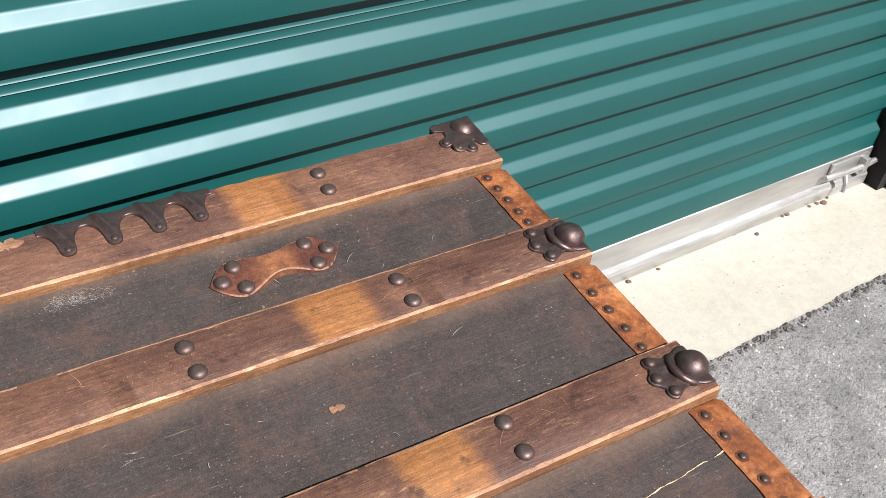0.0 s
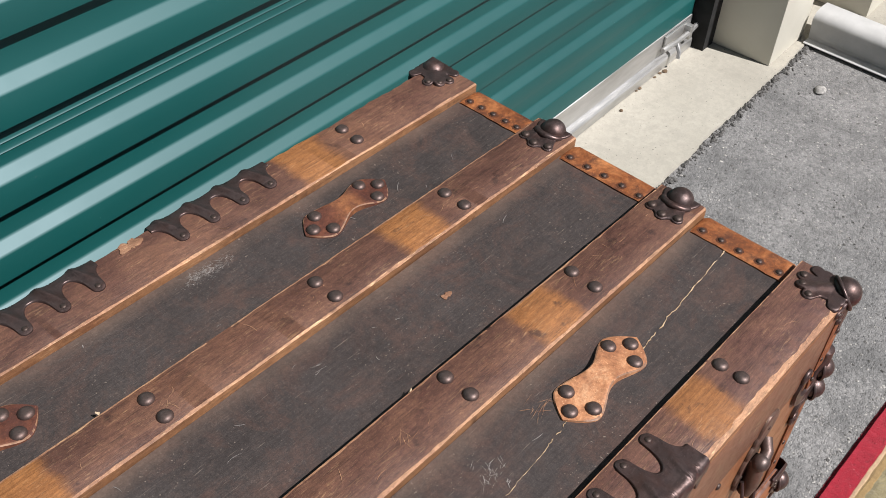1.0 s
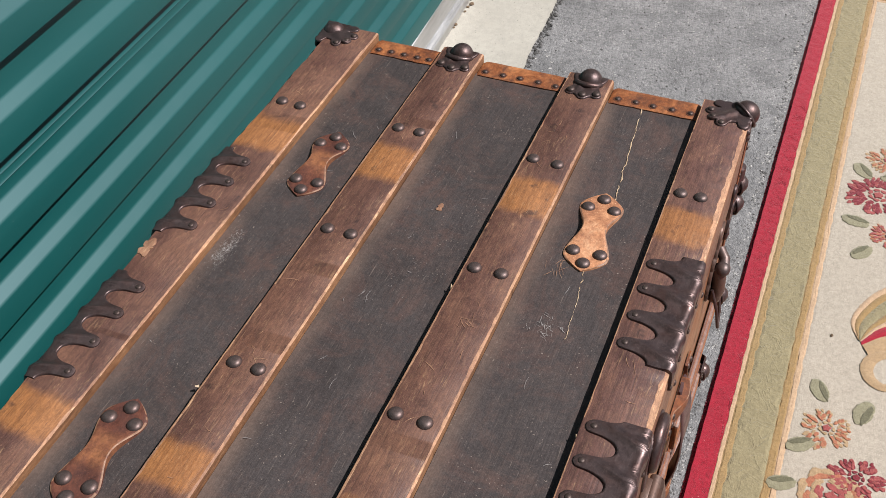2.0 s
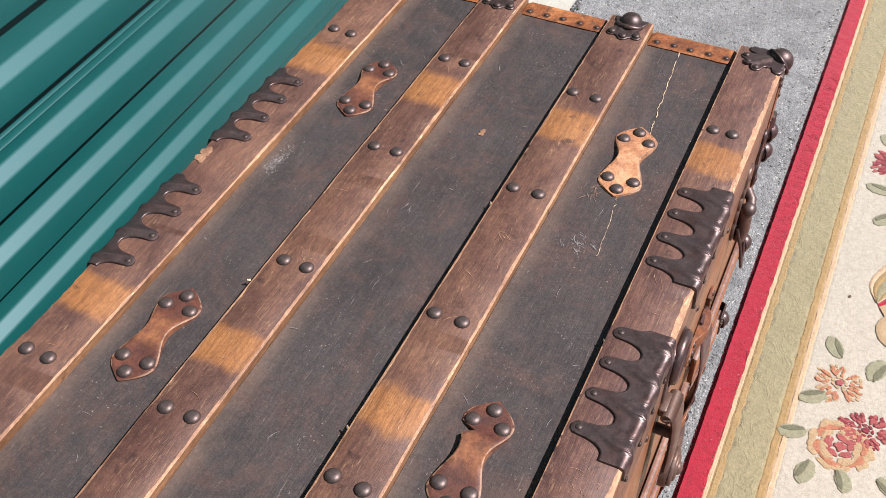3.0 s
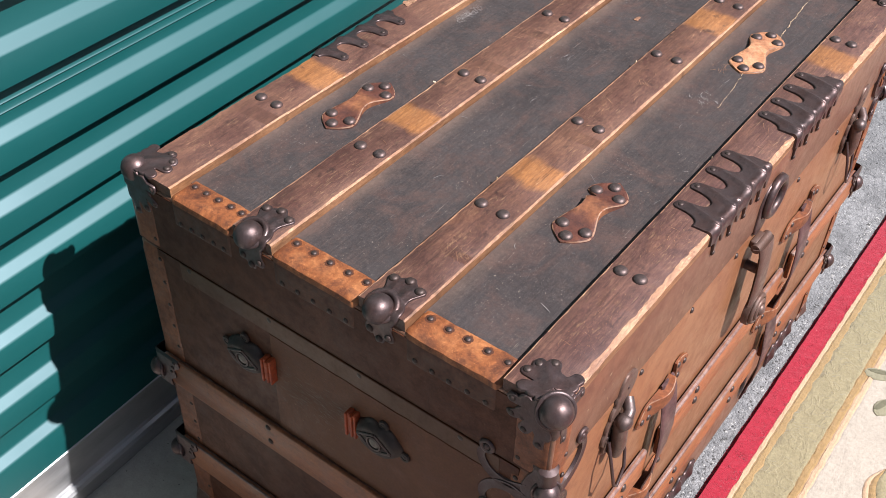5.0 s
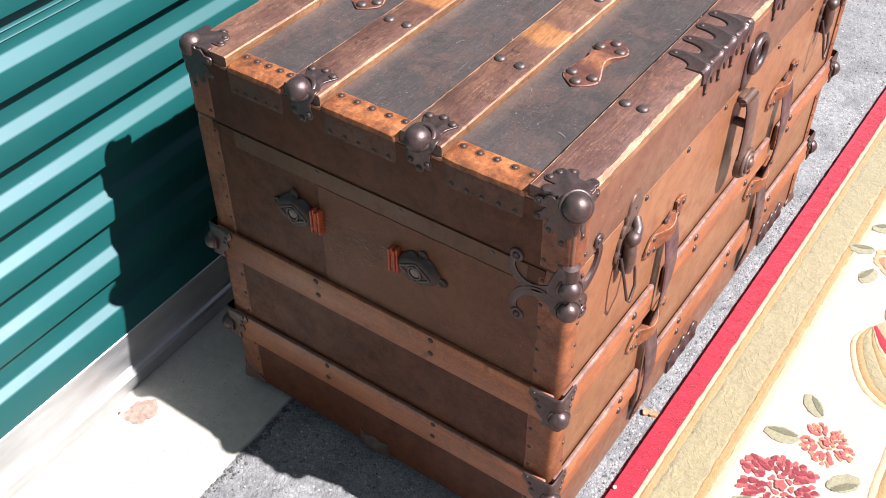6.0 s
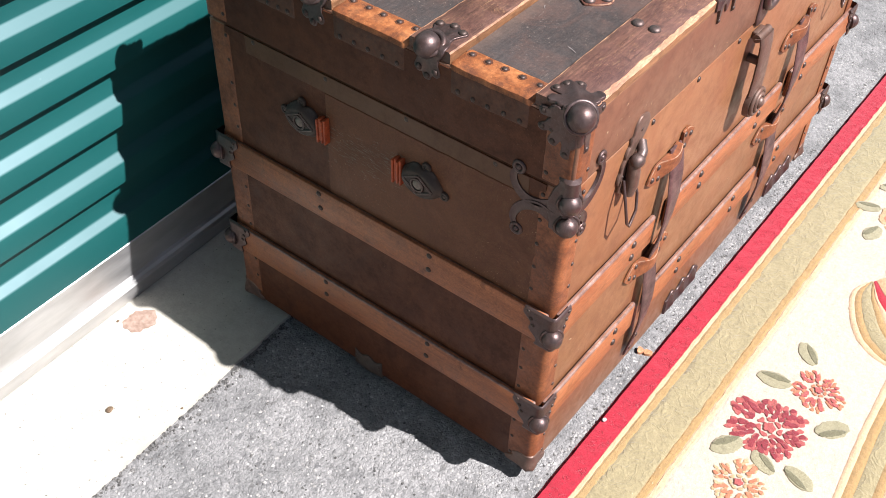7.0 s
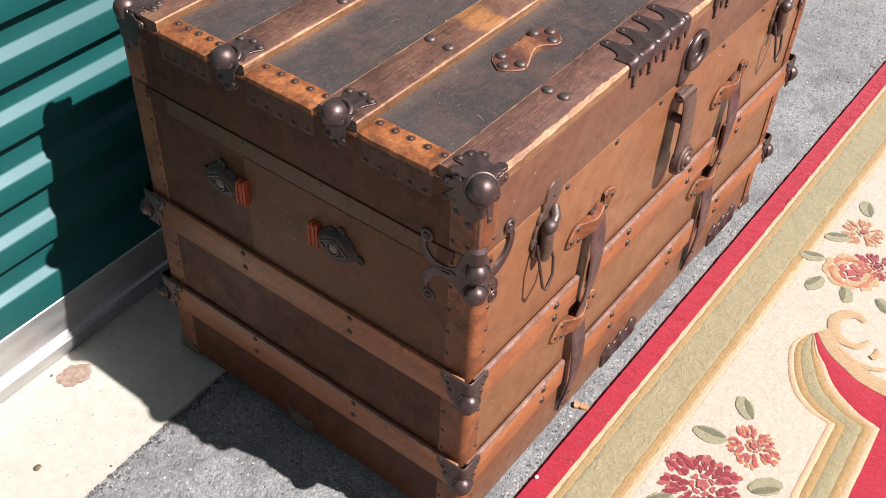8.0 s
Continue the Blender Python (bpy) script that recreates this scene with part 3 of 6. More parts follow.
part("seal", at_front(bm), m_black, door, "black rubber seal")
# slide latch at the end of the bar
bm = bmesh.new()
box(bm, DOOR_R - 0.13, DOOR_R - 0.02, 0.006, 0.012, 0.045, 0.088, 0.002)
tube(bm, [(DOOR_R - 0.15, 0.0, 0.066), (DOOR_R - 0.1, -0.006, 0.068), (DOOR_R - 0.03, -0.004, 0.066), (DOOR_R + 0.01, 0.0, 0.066)], 0.006)
tube(bm, [(DOOR_R - 0.1, -0.006, 0.068), (DOOR_R - 0.105, -0.02, 0.05), (DOOR_R - 0.11, -0.022, 0.036)], 0.005)
box(bm, DOOR_R - 0.045, DOOR_R - 0.03, -0.01, 0.012, 0.05, 0.085, 0.002)
part("slide_latch", at_front(bm), m_alu, door, "bent bright slide latch")

# solid guide boxes, coloured black to fill in the shade of a deep gap
bm = bmesh.new()
box(bm, DOOR_R + 0.005, 1.693, -0.03, 0.12, 0.006, 2.4)
solo("trim", at_front(bm), m_black, FRONT @ Vector((1.67, 0.08, 0)), "door guide channel, black for the shade in its gap", "door guide", kind="structure")
bm = bmesh.new()
box(bm, -1.5, DOOR_L - 0.005, 0.03, 0.12, 0.006, 2.4)
solo("trim", at_front(bm), m_black, FRONT @ Vector((-1.46, 0.08, 0)), "door guide channel, black for the shade in its gap", "door guide", kind="structure")
for x0, x1, y0 in ((1.695, 1.88, -0.178), (2.065, 2.245, -0.262), (-1.74, -1.50, -0.178)):
    bm = bmesh.new()
    box(bm, x0, x1, y0, 0.3, 0.006, 2.75, 0.004)
    solo("wall_pier", at_front(bm), m_post, FRONT @ Vector((x0 + 0.1, 0, 0)), "beige painted steel pier beside the door", "pier", kind="structure")
bm = bmesh.new()
box(bm, -1.5, 1.70, 0.0, 0.3, 2.25, 2.75, 0.004)
solo("wall_header", at_front(bm), m_post, FRONT @ Vector((0, 0.1, 2.25)), "beige painted steel header over the door", "wall", kind="structure")
for x0, x1 in ((1.882, 2.058), (2.247, 6.0), (-6.0, -1.742)):
    bm = bmesh.new()
    box(bm, x0, x1, 0.05, 0.3, 0.006, 2.75)
    solo("wall_front", at_front(bm), m_post, FRONT @ Vector((x0 + 0.1, 0, 0)), "beige painted steel wall of the storage row", "wall", kind="structure")

for name, x0, x1, y0, y1 in (("wall_back", -6.0, 6.0, 5.85, 6.0), ("wall_side", -6.0, -5.85, 0.305, 5.845), ("wall_side", 5.85, 6.0, 0.305, 5.845)):
    bm = bmesh.new()
    box(bm, x0, x1, y0, y1, 0.0, 2.75)
    solo(name, at_front(bm), m_post, FRONT @ Vector(((x0 + x1) / 2, (y0 + y1) / 2, 0)), "beige painted steel wall of the storage row", "wall", kind="structure")
bm = bmesh.new()
box(bm, -5.845, 5.845, 0.305, 5.845, -0.05, 0.006)
solo("floor", at_front(bm), m_concrete, FRONT @ Vector((0, 3, 0)), "bare concrete floor inside the storage row", "floor", kind="structure")
bm = bmesh.new()
prof = [(-0.25, 2.755), (-0.25, 2.86), (3.1, 3.25), (6.2, 2.86), (6.2, 2.755)]
rows = [[bm.verts.new((x, y, z)) for y, z in prof] for x in (-6.1, 6.1)]
for j in range(4):
    bm.faces.new((rows[0][j], rows[1][j], rows[1][j + 1], rows[0][j + 1]))
bm.faces.new((rows[0][0], rows[0][4], rows[1][4], rows[1][0]))
bm.faces.new(rows[0])
bm.faces.new(rows[1])
solo("roof", at_front(bm), m_white, FRONT @ Vector((0, 3, 2.755)), "low pale metal roof of the storage row", "roof", kind="structure")

# ---- trunk ----
X0, X1, Y0, Y1 = -0.481, 0.436, -0.266, 0.282
XC, YC = (X0 + X1) / 2, (Y0 + Y1) / 2
SEAM, CLOTH, TOP = 0.526, 0.6185, 0.6285
BASE_Z = 0.026
trunk = thing("steamer_trunk", (XC, YC, 0.0), "old shut steamer trunk, dark canvas with oak slats and iron fittings", "trunk")

bm = bmesh.new()
box(bm, X0 + 0.001, X1 - 0.001, Y0 + 0.001, Y1 - 0.001, BASE_Z, SEAM - 0.0012, 0.0025)
body = part("body", bm, m_side_cloth, trunk, "brown canvas-covered box")
bm = bmesh.new()
box(bm, X0, X1, Y0, Y1, SEAM + 0.0008, CLOTH - 0.003, 0.003, 3)
lid = part("lid", bm, m_lid_cloth, trunk, "canvas-covered lid with wooden slats")


def slat(name, x0, x1, y0, y1, z0, z1, cf, cr, seed):
    """A board along x with worn edges: cf on the side towards -y, cr on the other."""
    bm = bmesh.new()
    n = 300
    rows = []
    for k in range(n + 1):
        x = x0 + (x1 - x0) * k / n
        a = max(0.0006, cf * (1 + 0.55 * wob(x, seed, 17) + 0.4 * wob(x, seed, 95)) + 0.0025 * max(0.0, wob(x, seed + 5, 22) - 0.35))
        b = cr * (1 + (0.8 if cr < 0.01 else 0.16) * (wob(x, seed + 7, 14) + wob(x, seed + 3, 70)))
        b = max(b, 0.0005)
        e = 0.0006 * wob(x, seed + 9, 20)
        rows.append([bm.verts.new((x, y, z)) for y, z in ((y1, z0), (y1, z1 - (b if cr > 0.01 else 0.35 * b)), (y1 - b * (0.8 if cr > 0.01 else 1.0), z1 + e * 0.3), (y0 + a * 1.2, z1 + e), (y0 + e, z1 - a * 0.8), (y0, z0))])
    for k, (p, q) in enumerate(zip(rows, rows[1:])):
        for j in range(5):
            f = bm.faces.new((p[j], p[j + 1], q[j + 1], q[j]))
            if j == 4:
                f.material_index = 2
            if j == 3 or (j == 1 and wob(k * 0.07, seed) + 0.4 * wob(k * 0.4, seed + 1) > (-0.38 if cr < 0.01 else 0.28)):
                f.material_index = 1
    bm.faces.new(rows[0])
    bm.faces.new(rows[-1])
    return bm


SLATS = ((0.211, Y1, 0.0016, 0.0135), (0.066, 0.119, 0.0018, 0.0018), (-0.101, -0.046, 0.0018, 0.0016), (Y0, -0.209, 0.0042, 0.0010))
for k, (a, b, cf, cr) in enumerate(SLATS):
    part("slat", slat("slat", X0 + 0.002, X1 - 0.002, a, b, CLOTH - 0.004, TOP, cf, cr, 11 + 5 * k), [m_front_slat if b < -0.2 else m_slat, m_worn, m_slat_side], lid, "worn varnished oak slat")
GAPS = ((0.1195, 0.2105), (-0.0455, 0.0655), (-0.2085, -0.1015))
for a, b in GAPS:
    bm = bmesh.new()
    nx, ny = 60, 8
    g = [[bm.verts.new((X0 + 0.03 + (X1 - X0 - 0.06) * i / nx, a + (b - a) * j / ny, CLOTH + 0.0007 * wob(i * 0.22, j * 0.5 + a * 40))) for j in range(ny + 1)] for i in range(nx + 1)]
    for i in range(nx):
        for j in range(ny):
            bm.faces.new((g[i][j], g[i + 1][j], g[i + 1][j + 1], g[i][j + 1]))
    part("cloth_panel", bm, m_top_cloth, lid, "black painted canvas panel, scuffed")
# long crack and pale scuffs in the cloth


def scuff(pts, width, m, name, seed, label):
    """Thin irregular marks along a line, a hair above the cloth."""
    bm = bmesh.new()
    line = [Vector((a[0] + (b[0] - a[0]) * k / 24, a[1] + (b[1] - a[1]) * k / 24, 0)) for a, b in zip(pts, pts[1:]) for k in range(24)]
    prev = None
    for k, q in enumerate(line):
        wd = width * max(0.0, 0.55 + 1.3 * wob(k * 0.31, seed))
        y = q.y + 0.0018 * wob(k * 0.17, seed + 4) + 0.0011 * wob(k * 0.63, seed + 9)
        if wd < 0.12 * width:
            prev = None
            continue
        row = [bm.verts.new((q.x, y - wd, CLOTH + 0.0009)), bm.verts.new((q.x, y + wd, CLOTH + 0.0009))]
        if prev:
            bm.faces.new((prev[0], prev[1], row[1], row[0]))
        prev = row
    part(name, bm, m, lid, label)


scuff([(0.404, -0.144), (0.324, -0.150), (0.261, -0.155), (0.235, -0.158)], 0.0006, m_splinter, "crack", 2, "pale crack in the canvas")
scuff([(0.128, -0.156), (0.088, -0.162), (0.03, -0.166)], 0.0004, m_splinter, "crack", 8, "pale crack in the canvas")
bm = bmesh.new()
star(bm, flat((0.162, 0.013, CLOTH + 0.0004), (1, 0, 0), (0, 1, 0), (0, 0, 1)), 0, 0, lambda t: 0.0042 + 0.002 * math.cos(2 * t) + 0.0008 * math.cos(5 * t), 0.0005, 20, 3)
part("scuff", bm, m_worn, lid, "bare chip in the canvas")



def scratches(x, y, rx, ry, n, ang, m, z, seed, label, size=1.0, fat=1.0):
    """A cluster of short fine scratches or flecks round a rubbed spot."""
    rg = random.Random(seed)
    bm = bmesh.new()
    for k in range(n):
        th = rg.gauss(ang, 0.5)
        L, wd = rg.uniform(0.003, 0.011) * size, rg.uniform(0.00015, 0.0004) * size * fat
        q = Vector((x + rg.gauss(0, rx), y + rg.gauss(0, ry), z))
        d = Vector((math.cos(th), math.sin(th), 0))
        e = Vector((-d.y, d.x, 0)) * wd
        bm.faces.new([bm.verts.new(p) for p in (q - d * L, q - e, q + d * L, q + e * rg.uniform(0.3, 1.0))])
    tagged(part("scuff", bm, m, lid, label), kind="stuff")


scratches(0.027, 0.195, 0.013, 0.0042, 260, -0.2, m_chalk, CLOTH + 0.0012, 1, "pale rubbed scuff in the canvas", 0.34)
scratches(0.041, -0.147, 0.008, 0.007, 40, 0.9, m_chalk, CLOTH + 0.0012, 2, "pale rubbed scuff in the canvas", 0.5)
scratches(0.116, -0.132, 0.007, 0.004, 16, 0.3, m_worn, CLOTH + 0.0012, 3, "pale rubbed scuff in the canvas", 0.8)
scratches(0.019, 0.033, 0.006, 0.003, 8, -0.3, m_dust, CLOTH + 0.0012, 4, "pale rubbed scuff in the canvas", 0.7)
scratches(-0.378, -0.088, 0.004, 0.006, 40, 1.2, m_worn, TOP + 0.0007, 5, "pale scuff in the slat", 0.5)
scratches(-0.365, -0.07, 0.01, 0.002, 20, 0.7, m_worn, TOP + 0.0007, 12, "pale scuff in the slat", 0.5)
scratches(0.012, -0.076, 0.004, 0.004, 9, 0.9, m_worn, TOP + 0.0007, 6, "pale scuff in the slat", 0.8)
scratches(-0.09, 0.095, 0.012, 0.006, 14, 0.5, m_worn, TOP + 0.0007, 7, "pale scuff in the slat", 0.6)
scratches(-0.372, -0.237, 0.022, 0.010, 120, 0.8, m_worn, TOP + 0.0007, 8, "pale flecks in the slat", 0.15, 4.5)
scratches(-0.24, -0.234, 0.022, 0.009, 70, 0.8, m_worn, TOP + 0.0007, 14, "pale flecks in the slat", 0.15, 4.5)
scratches(-0.36, 0.09, 0.03, 0.010, 40, 0.8, m_worn, TOP + 0.0007, 15, "pale flecks in the slat", 0.14, 4.0)
scratches(-0.30, -0.15, 0.06, 0.02, 90, 0.4, m_dust, CLOTH + 0.0012, 16, "pale flecks in the canvas", 0.12, 4.0)
scratches(0.10, 0.02, 0.10, 0.02, 90, 0.4, m_dust, CLOTH + 0.0012, 17, "pale flecks in the canvas", 0.12, 4.0)
scratches(0.06, 0.092, 0.03, 0.009, 60, 0.9, m_worn, TOP + 0.0007, 9, "pale flecks in the slat", 0.16, 4.0)
# splinters standing out of the slats' edges
for x, y, ang, L in ((-0.142, 0.1225, 2.2, 0.003), (-0.252, -0.046, 0.9, 0.006), (-0.076, -0.2105, 0.6, 0.008), (0.05, -0.0455, 0.5, 0.006)):
    bm = bmesh.new()
    d = Vector((math.cos(ang), math.sin(ang), 0.25))
    e = Vector((-d.y, d.x, 0)) * 0.0012
    q = Vector((x, y, TOP - 0.002))
    rows = [[bm.verts.new(q + d * L * t + e * (1 - 0.7 * t) * k + Vector((0, 0, h))) for k, h in ((-1, 0), (0, 0.0012), (1, 0), (0, -0.001))] for t in (-0.5, 0.1, 0.6)]
    for p, r in zip(rows, rows[1:]):
        for j in range(4):
            bm.faces.new((p[j], p[(j + 1) % 4], r[(j + 1) % 4], r[j]))
    bm.faces.new(rows[0])
    bm.faces.new(rows[-1])
    part("splinter", bm, m_splinter, lid, "pale wood splinter")
bm = bmesh.new()
star(bm, flat((-0.008, 0.266, TOP + 0.0006), (1, 0, 0), (0, 1, 0), (0, 0, 1)), 0, 0, lambda t: 0.0085 + 0.0042 * math.cos(2 * t) + 0.0015 * math.cos(5 * t + 1) + 0.001 * math.cos(9 * t), 0.0005, 48, 4)
part("splinter", bm, m_worn, lid, "pale torn spot on the slat's edge")

rng = random.Random(11)
for m, lo_z, n, name, label in ((m_dust, 0, 26, "scuff", "fine pale scratching in the canvas"), (m_worn, 1, 46, "scuff", "fine pale scratching in the slats")):
    bm = bmesh.new()
    for k in range(n):
        if lo_z:
            a, b, _, _ = rng.choice(SLATS)
            z = TOP + 0.0006
        else:
            a, b = rng.choice(GAPS)
            z = CLOTH + 0.0011
        x, y = rng.uniform(X0 + 0.05, X1 - 0.05), rng.uniform(a + 0.012, b - 0.014)
        ang = rng.gauss(0.5, 0.9)
        L, bow, wd = rng.uniform(0.004, 0.016), rng.uniform(-0.5, 0.5), rng.uniform(0.00012, 0.0003)
        prev = None
        for j in range(7):
            t = j / 6
            th = ang + bow * t
            q = Vector((x + L * t * math.cos(th), min(max(y + L * t * math.sin(th), a + 0.006), b - 0.006), z))
            e = Vector((-math.sin(th), math.cos(th), 0)) * wd * math.sin(math.pi * (0.1 + 0.8 * t))
            row = (bm.verts.new(q - e), bm.verts.new(q + e))
            if prev:
                bm.faces.new((prev[0], prev[1], row[1], row[0]))
            prev = row
    tagged(part(name, bm, m, lid, label), kind="stuff")

up_z = (0, 0, 1)
LEVELS = ((0.292, 0.341), (0.126, 0.176))
# leather binding over the end edges
for xe, inward in ((X0, 1), (X1, -1)):
    for a, b in GAPS:
        f = bend((xe, (a + b) / 2, CLOTH + 0.0005), (0, 1, 0), (inward, 0, 0), (0, 0, 1), 0.006)
        bm = bmesh.new()
        h = (b - a) / 2 - 0.0006
        ss = [-h + 2 * h * k / 24 for k in range(25)]
        strip(bm, f, ss, lambda s: -0.0345 + 0.0012 * wob(s, a, 60), lambda s: 0.033 + 0.0012 * wob(s, b, 70), 0.0016, 14)
        # faces below the edge take the darker leather, painted as their shade
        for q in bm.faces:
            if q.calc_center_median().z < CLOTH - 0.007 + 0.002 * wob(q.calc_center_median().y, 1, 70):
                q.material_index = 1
        part("leather_binding", bm, [m_bind, m_bind_shade_stain], lid, "orange-brown leather edge binding, rubbed, its side darkened for shade")
        for k in range(5):
            s = -h + 0.010 + (2 * h - 0.02) * k / 4 + 0.002 * wob(k, a, 3)
            pin("nail", STAINED, lid, f(s, 0.0245 + 0.002 * wob(k, b, 5), 0.0016), up_z, 0, 0.8)
            pin("nail", NAIL, lid, f(s * 0.92, -0.0288 + 0.002 * wob(k + 9, b, 5), 0.0014), (-inward, 0, 0), 0, 0.75)

# pairs of rivets along the slats
for x in (-0.298, -0.107, 0.082, 0.261):
    for (ya, yb) in ((0.257, 0.232), (0.105, 0.079), (-0.057, -0.085), (-0.221, -0.242)):
        if abs(x) < 0.2 and abs(ya) > 0.2:
            continue
        for y in (ya, yb):
            pin("rivet", RIVET, lid, (x + 0.002 * wob(x, y, 30), y + 0.001 * wob(y, x, 50), TOP - 0.0004), (0.03 * wob(x, y, 9), 0.03 * wob(y, x, 9), 1))


# old strap ends
def dogbone(half, w, u):
    u = min(abs(u), 1.0)
    waist = 0.54 + 0.46 * (1 - math.cos(math.pi * min(u / 0.62, 1))) / 2
    tipw = 1.0 if u < 0.62 else 1 - ((u - 0.62) / 0.38) ** 1.75
    return w / 2 * waist * tipw


def patch(o, a, b, c, length, width, mat, parent, arch=0.004, name="leather_patch", label="", rivets=RIVET, tear=0.0):
    f = flat(o, a, b, c)
    L = length / 2
    bm = bmesh.new()
    ss = [L * math.sin(math.pi / 2 * k / 24) for k in range(-24, 25)]
    strip(bm, f, ss, lambda s: -dogbone(L, width, s / L) - 1e-4, lambda s: dogbone(L, width, s / L) + 1e-4 - tear * max(0.0, 1 - abs(s - 0.023) / 0.006), 0.0022, 6,
          lambda s, v: arch * max(0.0, 1 - (s / (0.55 * L)) ** 2) ** 1.5)
    for k, q in enumerate(bm.faces):
        if k % 10 in (1, 8) and wob(k * 0.13, length * 50) > -0.3:
            q.material_index = 1
    part(name, bm, [mat, m_cut], parent, label)
    for sg in (-1, 1):
        for du, dv in ((0.82, 0.0), (0.56, 0.30), (0.56, -0.30)):
            p = f(sg * L * du, width * dv, 0.0018)
            pin("rivet", rivets, parent, p, c)


up = (0, 0, 1)
patch((0.182, 0.168, CLOTH), (0.998, 0.05, 0), (-0.05, 0.998, 0), up, 0.116, 0.043, m_patch, lid, 0.005, label="red-brown leather strap end with dome rivets")
patch((0.182, -0.150, CLOTH), (0.998, 0.06, 0), (-0.06, 0.998, 0), up, 0.121, 0.046, m_tan, lid, 0.005, label="pale tan leather strap end with dome rivets")
patch((-0.229, -0.148, CLOTH), (1, 0, 0), (0, 1, 0), up, 0.121, 0.045, m_patch, lid, 0.006, label="torn red-brown leather strap end with dome rivets", tear=0.012)
patch((-0.229, 0.167, CLOTH), (1, 0.02, 0), (-0.02, 1, 0), up, 0.119, 0.044, m_patch, lid, 0.005, label="red-brown leather strap end with dome rivets")


def discs(cs, cv, circles):
    """The outline, seen from (cs, cv), of a plate cut as the union of round lobes (s, v, radius)."""
    def rf(t):
        far = 0.004
        for s, v, r in circles:
            s, v = s - cs, v - cv
            along = s * math.cos(t) + v * math.sin(t)
            gap = r * r - (s * s + v * v - along * along)
            if gap > 0 and along + math.sqrt(gap) > far:
                far = along + math.sqrt(gap)
        return far
    return rf


# knob clamps over the ends of the middle slats
KNOB_PLATE = ((0.0, 0.003, 0.0205), (0.0, 0.018, 0.0155), (0.0, 0.030, 0.0165), (-0.0155, 0.038, 0.0064), (0.0, 0.0435, 0.0066), (0.0155, 0.038, 0.0064),
              (0.0, -0.016, 0.0145), (-0.011, -0.0275, 0.0068), (0.011, -0.0275, 0.0068), (0.0, -0.035, 0.006))


for xe, inward in ((X0, 1), (X1, -1)):
    for a, b, _, _ in SLATS[1:3]:
        yc = (a + b) / 2
        f = bend((xe, yc, TOP), (0, 1, 0), (inward, 0, 0), (0, 0, 1), 0.006)

        bm = bmesh.new()
        star(bm, f, 0.0, 0.004, discs(0.0, 0.004, KNOB_PLATE), 0.0022, 150, 9, lambda s, v: 0.0014 * math.exp(-((abs(s) - 0.007) / 0.004) ** 2) * (1 if 0.016 < v < 0.034 else 0.2))
        c = Vector((xe + inward * 0.001, yc + 0.003, TOP - 0.001)) if inward > 0 else Vector((xe - 0.009, yc, TOP - 0.0015))
        ball(bm, c, 0.0148 if inward > 0 else 0.0142, (1.05, 1.0, 0.98), 28, 16)
        torus(bm, c + Vector((inward * 0.005, 0, -0.0005)), 0.0150, 0.0036, (-inward * 0.45, 0, 1), 36, 10)
        part("knob_clamp", bm, m_iron, lid, "dark iron clamp with a round knob", 60)
        for s in (-0.0165, 0.0, 0.0165):
            pin("rivet", NAIL, lid, f(s * 0.94, 0.0435 if s == 0 else 0.038, 0.0022), (0, 0, 1), 0, 1.2)
            pin("rivet", NAIL, lid, f(s * 0.67, -0.0275 - (0.0075 if s == 0 else 0), 0.0022), (-inward, 0, 0), 0, 1.0)

# corner clamps of the lid
def within(rf, cs, cv, lim=-0.001):
    """Keeps a plate's outline from overhanging the two edges at s = 0 and v = 0."""
    def f(t):
        r = rf(t)
        if math.cos(t) < -1e-6:
            r = min(r, (cs - lim) / -math.cos(t))
        if math.sin(t) < -1e-6:
            r = min(r, (cv - lim) / -math.sin(t))
        return r
    return f


CROWN = ((0.008, 0.008, 0.018), (0.020, 0.020, 0.0165), (0.028, 0.029, 0.0125), (0.0215, 0.0450, 0.0064), (0.0330, 0.0405, 0.0066), (0.0415, 0.0300, 0.0064), (0.029, 0.008, 0.0088), (0.039, 0.0055, 0.0062), (0.008, 0.029, 0.0088), (0.0055, 0.039, 0.0062))
END_APRON = ((0.012, 0.012, 0.017), (0.030, 0.009, 0.009), (0.044, 0.012, 0.006), (0.032, 0.025, 0.009), (0.044, 0.031, 0.0055), (0.030, 0.043, 0.0065), (0.012, 0.036, 0.010), (0.014, 0.053, 0.0065))
FRONT_APRON = ((0.010, 0.012, 0.013), (0.024, 0.007, 0.006), (0.036, 0.008, 0.0055), (0.024, 0.024, 0.0055), (0.012, 0.033, 0.0065), (0.013, 0.047, 0.0055))
